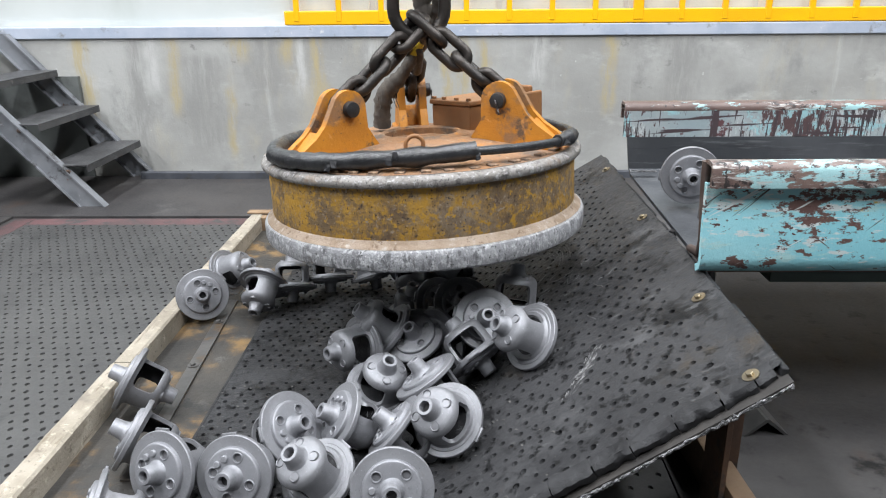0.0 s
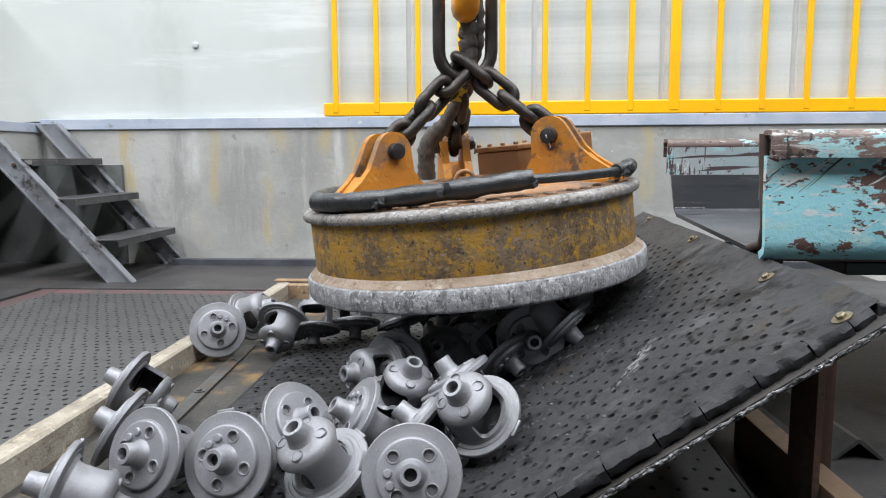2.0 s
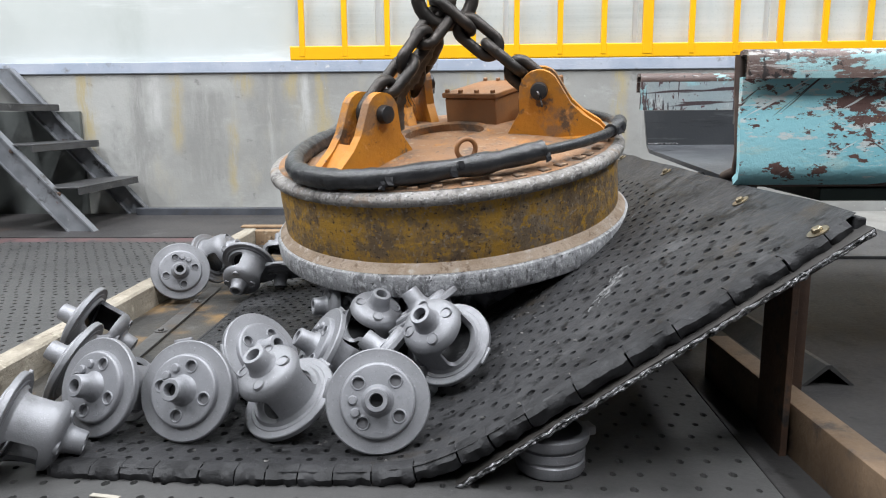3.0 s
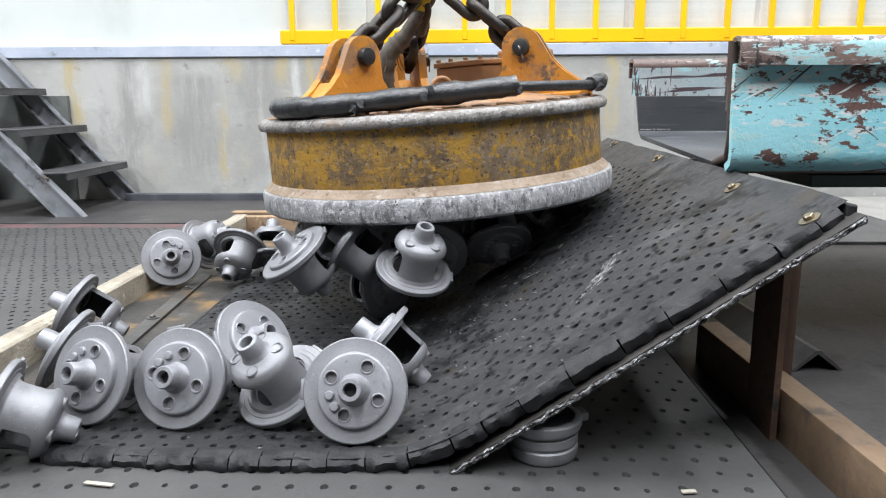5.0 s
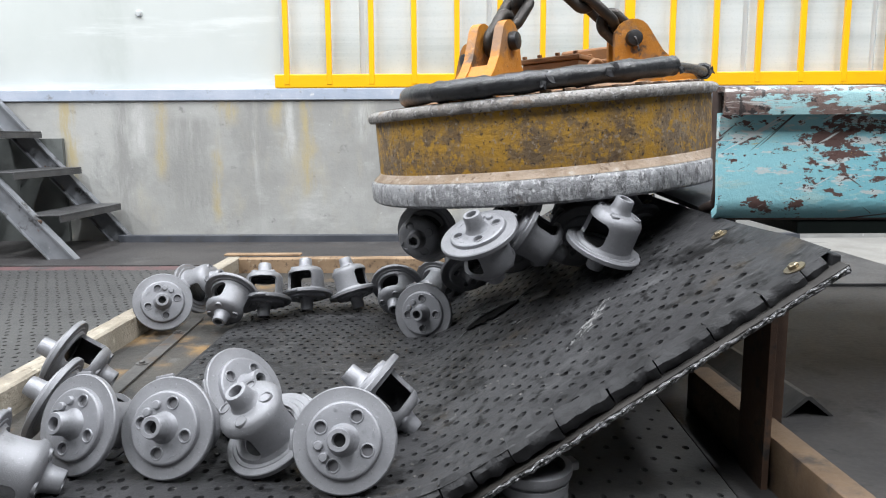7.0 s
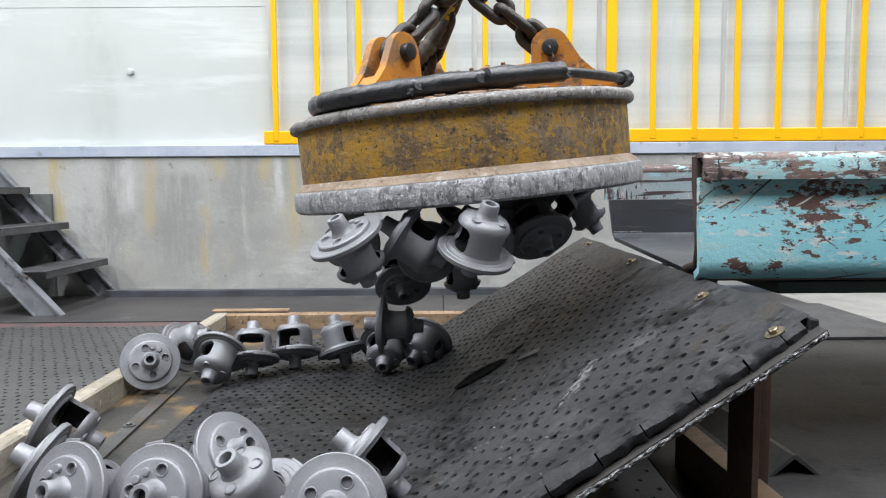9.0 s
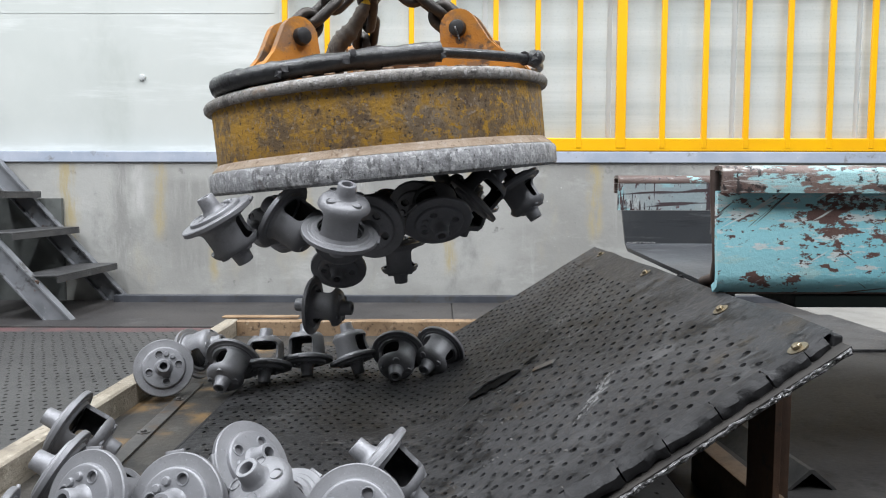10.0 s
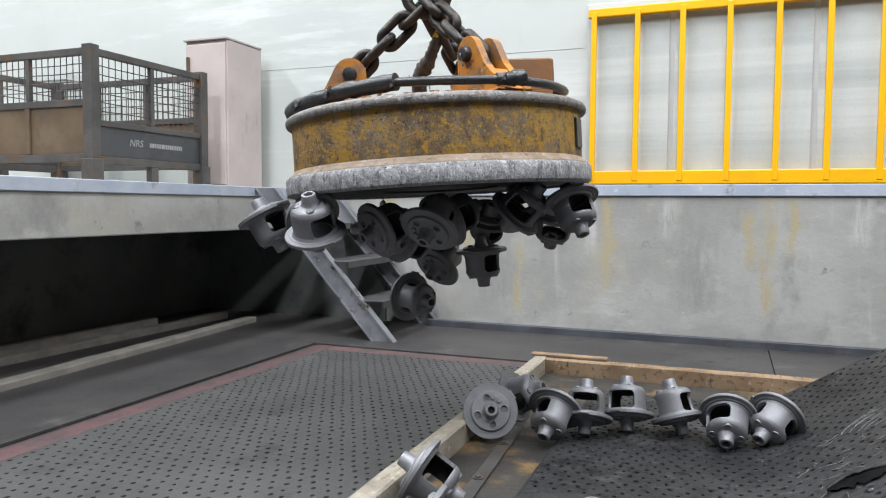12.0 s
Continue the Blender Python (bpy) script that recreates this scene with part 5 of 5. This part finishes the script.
for cx, cy, cz in ((-0.206, -0.372, 0.238), (-0.190, -0.378, 0.246), (-0.06, -0.393, 0.252), (-0.045, -0.395, 0.262), (0.145, -0.368, 0.250), (0.37, -0.21, 0.25)):
    bm = bmesh.new()
    row = [[bm.verts.new((cx + 0.007 * i + random.uniform(-0.003, 0.003), cy - 0.004 * j - random.uniform(0, 0.004), cz + 0.012 - 0.008 * j + random.uniform(-0.004, 0.004))) for i in range(3)] for j in range(3)]
    for a, b in zip(row, row[1:]):
        for i in range(2):
            bm.faces.new((a[i], a[i + 1], b[i + 1], b[i]))
    part("tape_shred", bm, TAPE, magnet).modifiers.new("thick", "SOLIDIFY").thickness = 0.002
for k in range(16):
    part("weld_tab", boxed((0.385, -0.012, 0.224), (0.408, 0.012, 0.2305 + random.uniform(0, 0.003)), 0.002), ORANGE_DUST, magnet, m=pose(0, 0, 0, rz=-150 + k * 8 + random.uniform(-2, 2)))
part("name_plate", boxed((0.422, -0.03, 0.095), (0.430, 0.03, 0.175), 0.002, pose(0, 0, 0, rz=14)), BOLT, magnet, "dark plate on the drum wall")

# ---- chain sling and crane hook ----
def link_mesh(bm, length, width, wire, m):
    pts = []
    r, s = width / 2, length / 2 - width / 2
    for i in range(13):
        a = math.pi * i / 12
        pts.append((r * math.cos(a), 0, s + r * math.sin(a)))
    for i in range(13):
        a = math.pi + math.pi * i / 12
        pts.append((r * math.cos(a), 0, -s + r * math.sin(a)))
    pts = [m @ Vector(p) for p in pts]
    return tube(bm, pts, wire, 10, closed=True)


chains = []
for ang in LUGS:
    ch = thing("lifting_chain", "oily dark steel lifting chain from a magnet lug", "chain", "chains of the magnet")
    for k in range(4):
        bm = link_mesh(bmesh.new(), 0.112, 0.051, 0.0134, pose(0, 0, 0.034 + 0.0785 * k, 0, 0, 90 * (k % 2) + 8 * k))
        part("link", bm, CHAIN, ch, smooth=60)
    chains.append(ch)
sling_ring = thing("master_ring", "large dark oval master ring of the chain sling", "ring")
part("ring", link_mesh(bmesh.new(), 0.34, 0.135, 0.0165, pose(0, 0, 0.155)), CHAIN, sling_ring, smooth=60)
bm = bmesh.new()
tube(bm, [(0.012 + 0.004 * math.sin(i * 1.7), 0.030, 0.01 + 0.009 * i) for i in range(30)], lambda s: 0.0235 * (1 + 0.16 * noise.noise(Vector((s * 30, 0, 1)))), 10, wobble=0.15)
part("wrapping", bm, FRAYED, sling_ring, "frayed dark wrapping", smooth=70)
hook = thing("crane_hook", "amber painted crane hook holding the sling", "hook")
bm = bmesh.new()
tube(bm, [(0.0, -0.062 * math.cos(radians(a)), 0.062 * math.sin(radians(a))) for a in range(-20, 211, 12)] , lambda s: 0.018 + 0.016 * math.sin(math.pi * s), 14)
bmesh.ops.transform(bm, matrix=pose(0, 0, 0, 180), verts=bm.verts)
part("bowl", bm, HOOK_PAINT, hook, smooth=60)
bm = bmesh.new()
tube(bm, smooth_path([(0, -0.064, 0.02), (0, -0.05, 0.08), (0, 0.0, 0.13), (0, 0.0, 0.30)]), 0.026, 12)
part("shank", bm, HOOK_PAINT, hook, smooth=60)
bm = boxed((-0.11, -0.06, 0.29), (0.11, 0.06, 0.62), 0.02)
part("block", bm, HOOK_PAINT, hook)
for s in (-0.06, 0.06):
    bm = bmesh.new()
    tube(bm, [(s, 0, 0.60), (s, 0, 6.0)], 0.007, 8)
    part("rope", bm, CHAIN, hook)
power_cable = thing("power_cable", "frayed black power cable with yellow tape along the chains", "cable")
bm = bmesh.new()
tube(bm, smooth_path([(0.075, 0.01, 0.78), (0.070, 0.01, 0.64), (0.045, 0.025, 0.56), (0.0, 0.04, 0.48), (-0.05, 0.05, 0.41), (-0.10, 0.06, 0.36), (-0.115, 0.08, 0.27)]), lambda s: (0.0125 + 0.011 * max(0.0, min(1.0, (s - 0.5) * 4))) * (1 + 0.35 * noise.noise(Vector((s * 40, 0, 4)))), 10, wobble=0.4)
part("sleeve", bm, FRAYED, power_cable, smooth=70)
bm = bmesh.new()
for a, b in (((0.012, 0.036, 0.500), (-0.012, 0.042, 0.465)), ((-0.028, 0.045, 0.440), (-0.045, 0.049, 0.416))):
    tube(bm, [Vector(a).lerp(Vector(b), i / 5) for i in range(6)], lambda s: 0.0138 * (1 + 0.1 * math.sin(9 * s)), 10, wobble=0.2)
part("tape", bm, YELLOW_TAPE, power_cable, "yellow tape", smooth=70)
bm = bmesh.new()
for k in range(10):
    p = Vector((-0.09 + random.uniform(-0.03, 0.02), 0.05 + random.uniform(-0.02, 0.02), 0.37))
    pts = [p]
    for i in range(4):
        p = p + Vector((random.uniform(-0.006, 0.006), random.uniform(-0.004, 0.004), -0.012))
        pts.append(p)
    tube(bm, pts, 0.0012, 4)
part("threads", bm, FRAYED, power_cable)

# ---- what moves ----
MAGNET_ROWS = [
    (0, 0.426, 1.920, 0.372, -1.7, -2.2, -0.0),
    (0.5, 0.372, 1.926, 0.347, -2.4, -2.4, -0.4),
    (1, 0.362, 1.926, 0.333, -2.2, -1.9, -1.9),
    (1.5, 0.393, 1.915, 0.309, -2.4, -2.1, -1.2),
    (2, 0.478, 1.920, 0.288, 1.3, -5.5, 1.0),
    (2.5, 0.483, 1.897, 0.264, 2.9, -5.6, 10.0),
    (3, 0.496, 1.902, 0.241, 9.0, -6.5, 11.2),
    (3.2, 0.496, 1.905, 0.240, 9.9, -6.7, 10.4),
    (4.8, 0.467, 1.921, 0.286, 0.9, -4.0, 6.0),
    (5.5, 0.522, 1.930, 0.328, -0.2, -4.0, 11.9),
    (6, 0.614, 1.943, 0.363, -0.1, -4.5, 14.8),
    (6.5, 0.733, 1.934, 0.399, -0.9, -4.7, 20.6),
    (8.3, 0.683, 1.927, 0.518, 0.0, -5.0, 17.8),
    (9, 0.612, 1.910, 0.564, 0.1, -5.4, 12.4),
    (9.5, 0.507, 1.908, 0.596, 0.8, -4.4, 8.2),
    (10, 0.356, 1.918, 0.633, 1.0, -5.6, 3.4),
    (10.5, 0.167, 1.943, 0.664, 2.0, -5.0, -1.8),
    (11, -0.051, 1.971, 0.685, 2.0, -4.7, -5.5),
    (11.5, -0.265, 1.997, 0.716, 1.1, -4.0, -11.6),
    (12, -0.459, 2.024, 0.749, 1.2, -3.4, -15.7),
]


def glide(rows, t):
    """A smooth curve through rows of (t, values), with the slopes of a monotone fit."""
    ts = np.array([r[0] for r in rows])
    vs = np.array([r[1:] for r in rows], float)
    h = np.diff(ts)[:, None]
    d = np.diff(vs, axis=0) / h
    m = np.zeros_like(vs)
    m[0], m[-1] = d[0], d[-1]
    w = h[1:] / (h[:-1] + h[1:])
    m[1:-1] = d[:-1] * w + d[1:] * (1 - w)
    i = int(np.clip(np.searchsorted(ts, t, side="right") - 1, 0, len(ts) - 2))
    H = float(h[i, 0])
    s = (t - ts[i]) / H
    return ((1 + 2 * s) * (1 - s) ** 2 * vs[i] + s * (1 - s) ** 2 * H * m[i] + s * s * (3 - 2 * s) * vs[i + 1] + s * s * (s - 1) * H * m[i + 1])


def magnet_pose(t):
    return pose(*glide(MAGNET_ROWS, t))


W, M = "world", "magnet"
# each: time, what it holds to, place of the flange, direction of the bell, spin
LIFTED = [
    [(0.0, W, (0.500, 1.262, 0.128), (-0.40, -0.62, 0.66), -5), (3.25, W, (0.500, 1.262, 0.128), (-0.40, -0.62, 0.66), -5), (4.6, M, (-0.103, -0.415, -0.103), (0.26, -0.40, 0.88), -35)],
    [(0.0, W, (0.256, 1.303, 0.107), (0.77, 0.32, -0.56), 90), (3.3, W, (0.256, 1.303, 0.107), (0.77, 0.32, -0.56), 90), (4.5, M, (-0.31, -0.36, -0.08), (0.92, 0.10, -0.35), 90), (5.2, M, (-0.363, -0.368, -0.044), (0.38, 0.22, -0.90), 118)],
    [(0.0, W, (0.325, 1.480, 0.078), (0.30, -0.38, 0.87), 15), (3.3, W, (0.325, 1.480, 0.078), (0.30, -0.38, 0.87), 15), (4.6, M, (-0.235, -0.30, -0.055), (0.75, -0.25, -0.60), 105)],
    [(0.0, W, (0.445, 1.410, 0.150), (0.58, -0.14, -0.81), -45), (3.3, W, (0.445, 1.410, 0.150), (0.58, -0.14, -0.81), -45), (4.2, M, (-0.18, -0.10, -0.15), (0.7, 0.4, 0.1), 20), (5.0, M, (-0.169, 0.05, -0.175), (0.2, 0.9, 0.4), 80), (8.0, M, (-0.169, 0.187, -0.241), (0.10, 0.80, 0.60), 80)],
    [(0.0, W, (0.572, 1.518, 0.145), (-0.60, 0.50, 0.63), 40), (1.5, W, (0.572, 1.518, 0.145), (-0.60, 0.50, 0.63), 40), (2.2, W, (0.555, 1.66, 0.135), (-0.60, 0.50, 0.55), 40), (3.3, W, (0.555, 1.68, 0.130), (-0.62, 0.50, 0.50), 40), (4.6, M, (0.117, -0.209, -0.108), (-0.05, 0.68, 0.70), 40)],
    [(0.0, W, (0.695, 1.470, 0.225), (-0.76, -0.42, 0.50), 100), (1.5, W, (0.695, 1.470, 0.225), (-0.76, -0.42, 0.50), 100), (2.1, W, (0.690, 1.67, 0.205), (-0.55, 0.30, 0.55), 100), (3.3, W, (0.68, 1.69, 0.20), (-0.5, 0.4, 0.50), 100), (4.6, M, (0.230, 0.05, -0.078), (0.70, 0.05, 0.60), 20)],
    [(0.0, W, (0.264, 1.659, 0.103), (-0.70, -0.69, 0.15), 10), (2.0, W, (0.270, 1.62, 0.102), (-0.72, -0.66, 0.13), 10), (5.5, W, (0.36, 1.72, 0.096), (-0.6, 0.6, -0.1), 10), (6.7, W, (0.45, 1.90, 0.096), (0.2, 0.9, -0.15), 60), (8.1, M, (-0.248, 0.130, -0.336), (0.97, -0.22, -0.13), 75)],
    [(0.0, W, (0.335, 1.70, 0.130), (-0.72, -0.15, 0.62), 90), (1.6, W, (0.335, 1.70, 0.130), (-0.72, -0.15, 0.62), 90), (2.1, W, (0.29, 1.62, 0.115), (0.50, 0.80, -0.1), 90), (3.3, W, (0.29, 1.62, 0.115), (0.50, 0.80, -0.1), 90), (4.8, M, (0.005, 0.19, -0.11), (0.6, 0.6, -0.5), 30), (6.4, M, (0.009, 0.194, -0.13), (0.3, 0.3, -0.9), 30), (8.0, M, (0.009, 0.194, -0.190), (0.0, 0.05, -1.0), 0)],
    [(0.0, W, (0.462, 1.902, 0.119), (-0.55, 0.73, -0.40), 30), (1.6, W, (0.462, 1.902, 0.119), (-0.55, 0.73, -0.40), 30), (2.4, W, (0.465, 1.80, 0.09), (0.10, 0.40, 0.90), 30), (3.4, W, (0.465, 1.80, 0.09), (0.10, 0.40, 0.90), 30), (4.6, M, (-0.13, -0.03, -0.13), (0.15, 0.90, -0.30), 30)],
    [(0.0, W, (0.670, 1.690, 0.205), (0.10, 0.25, 0.96), 100), (1.3, W, (0.670, 1.690, 0.205), (0.10, 0.25, 0.96), 100), (1.9, M, (0.24, -0.06, -0.115), (0.2, 0.3, 0.9), 60), (4.6, M, (0.20, 0.16, -0.095), (-0.45, 0.10, 0.88), 60)],
    [(0.0, W, (0.406, 1.664, 0.132), (0.31, 0.52, -0.79), 10), (1.8, W, (0.406, 1.664, 0.132), (0.31, 0.52, -0.79), 10), (2.6, W, (0.385, 1.72, 0.09), (-0.30, 0.80, 0.1), 10), (3.4, W, (0.385, 1.72, 0.09), (-0.30, 0.80, 0.1), 10), (4.6, M, (-0.045, -0.24, -0.105), (0.25, 0.85, 0.35), 10)],
    [(0.0, W, (1.168, 1.90, 0.512), (0.10, 1.0, 0.0), 0), (0.3, W, (1.155, 1.90, 0.512), (0.10, 1.0, 0.0), -12), (0.6, W, (1.120, 1.90, 0.510), (0.10, 1.0, 0.0), -38), (0.9, W, (1.09, 1.89, 0.502), (0.08, 1.0, 0.0), -62), (1.15, W, (1.055, 1.87, 0.488), (0.05, 1.0, 0.0), -85), (1.3, W, (0.985, 1.83, 0.450), (0.02, 1.0, -0.05), -130),
     (1.42, W, (0.905, 1.77, 0.390), (0.40, 0.90, 0.0), -160), (1.5, M, (0.425, -0.170, 0.010), (0.92, -0.25, 0.28), -175), (1.62, M, (0.400, -0.160, 0.002), (0.95, -0.10, 0.25), -180), (1.95, M, (0.32, 0.12, -0.105), (0.75, 0.3, 0.5), -180), (4.6, M, (0.362, 0.140, -0.048), (0.42, -0.25, -0.85), -95)],
    [(0.0, W, (0.533, 1.809, 0.164), (-0.02, 0.67, -0.75), 50), (1.6, W, (0.533, 1.809, 0.164), (-0.02, 0.67, -0.75), 50), (2.3, W, (0.560, 1.90, 0.150), (0.2, 0.8, 0.3), 50), (3.4, W, (0.560, 1.90, 0.150), (0.2, 0.8, 0.3), 50), (4.6, M, (0.03, 0.22, -0.08), (-0.5, 0.4, -0.75), 50)],
    [(0.0, W, (0.592, 1.591, 0.214), (-0.10, 0.75, -0.62), 20), (1.6, W, (0.592, 1.591, 0.214), (-0.10, 0.75, -0.62), 20), (2.2, W, (0.62, 1.66, 0.165), (-0.1, 0.9, 0.1), 20), (3.4, W, (0.62, 1.66, 0.165), (-0.1, 0.9, 0.1), 20), (4.6, M, (0.075, -0.07, -0.085), (0.30, 0.75, 0.30), 20)],
    [(0.0, W, (0.480, 1.678, 0.127), (0.71, 0.69, 0.17), 70), (3.3, W, (0.480, 1.690, 0.120), (0.71, 0.69, 0.10), 70), (4.6, M, (-0.305, 0.09, -0.092), (-0.62, -0.76, -0.05), 70)],
    [(0.0, W, (0.380, 1.95, 0.060), (0.05, -0.20, 0.97), 110), (3.4, W, (0.380, 1.95, 0.060), (0.05, -0.20, 0.97), 110), (4.8, M, (0.250, 0.255, -0.085), (-0.35, 0.25, -0.85), 110)],
]
ROLLED = [(0.0, W, (0.396, 1.062, 0.100), (-0.06, 0.92, -0.39), 15), (3.3, W, (0.396, 1.062, 0.100), (-0.06, 0.92, -0.39), 15), (4.6, W, (0.372, 1.051, 0.100), (0.04, 0.92, -0.39), 0), (12.0, W, (0.372, 1.051, 0.100), (0.04, 0.92, -0.39), 0)]
rolled = copy_thing(master, pose(0, 0, 0))
lifted = [copy_thing(master, pose(0, 0, 0)) for _ in LIFTED]
for ob in lifted:
    tagged(ob, "grey iron differential housing casting drawn up by the magnet")


def held_pose(row, t):
    _, where, place, axis, spin = row
    m = Matrix.Translation(place) @ turned(axis, spin)
    return magnet_pose(t) @ m if where == M else m


def lifted_pose(rows, t):
    for a, b in zip(rows, rows[1:]):
        if t <= b[0]:
            s = min(1.0, max(0.0, (t - a[0]) / (b[0] - a[0])))
            if not (len(rows) > 8 and a[0] < 1.6):
                s = s * s * (3 - 2 * s)
            return held_pose(a, t).lerp(held_pose(b, t), s)
    return held_pose(rows[-1], t)


APEX = Vector((0.010, -0.040, 0.553))


def sling_top(t):
    m = magnet_pose(t)
    tilt = m @ APEX
    upright = m @ Vector((APEX.x, APEX.y, 0.24)) + Vector((0, 0, APEX.z - 0.24))
    return tilt.lerp(upright, 0.45)


def chain_pose(k, t):
    a = radians(LUGS[k])
    m = magnet_pose(t)
    foot = m @ Vector((0.245 * math.cos(a), 0.245 * math.sin(a), 0.352))
    d = sling_top(t) - foot
    side = m.to_3x3() @ Vector((-math.sin(a), math.cos(a), 0))
    z = d.normalized()
    x = side.cross(z).normalized()
    y = z.cross(x)
    r = Matrix((x, y, z)).transposed().to_4x4()
    return Matrix.Translation(foot) @ r


def motions():
    times = [round(0.1 * i, 1) for i in range(121)]
    walk(magnet, [(t, magnet_pose(t)) for t in times])
    for ob, rows in zip(lifted, LIFTED):
        walk(ob, [(t, lifted_pose(rows, t)) for t in times])
    walk(rolled, [(t, lifted_pose(ROLLED, t)) for t in times])
    for k, ch in enumerate(chains):
        walk(ch, [(t, chain_pose(k, t)) for t in times])
    walk(power_cable, [(t, magnet_pose(t)) for t in times])
    for ob, dz in ((sling_ring, -0.02), (hook, 0.20)):
        walk(ob, [(t, Matrix.Translation(sling_top(t) + Vector((0, 0, dz))) @ pose(0, 0, 0, rz=10 + 0.6 * glide(MAGNET_ROWS, t)[5])) for t in times])


motions()
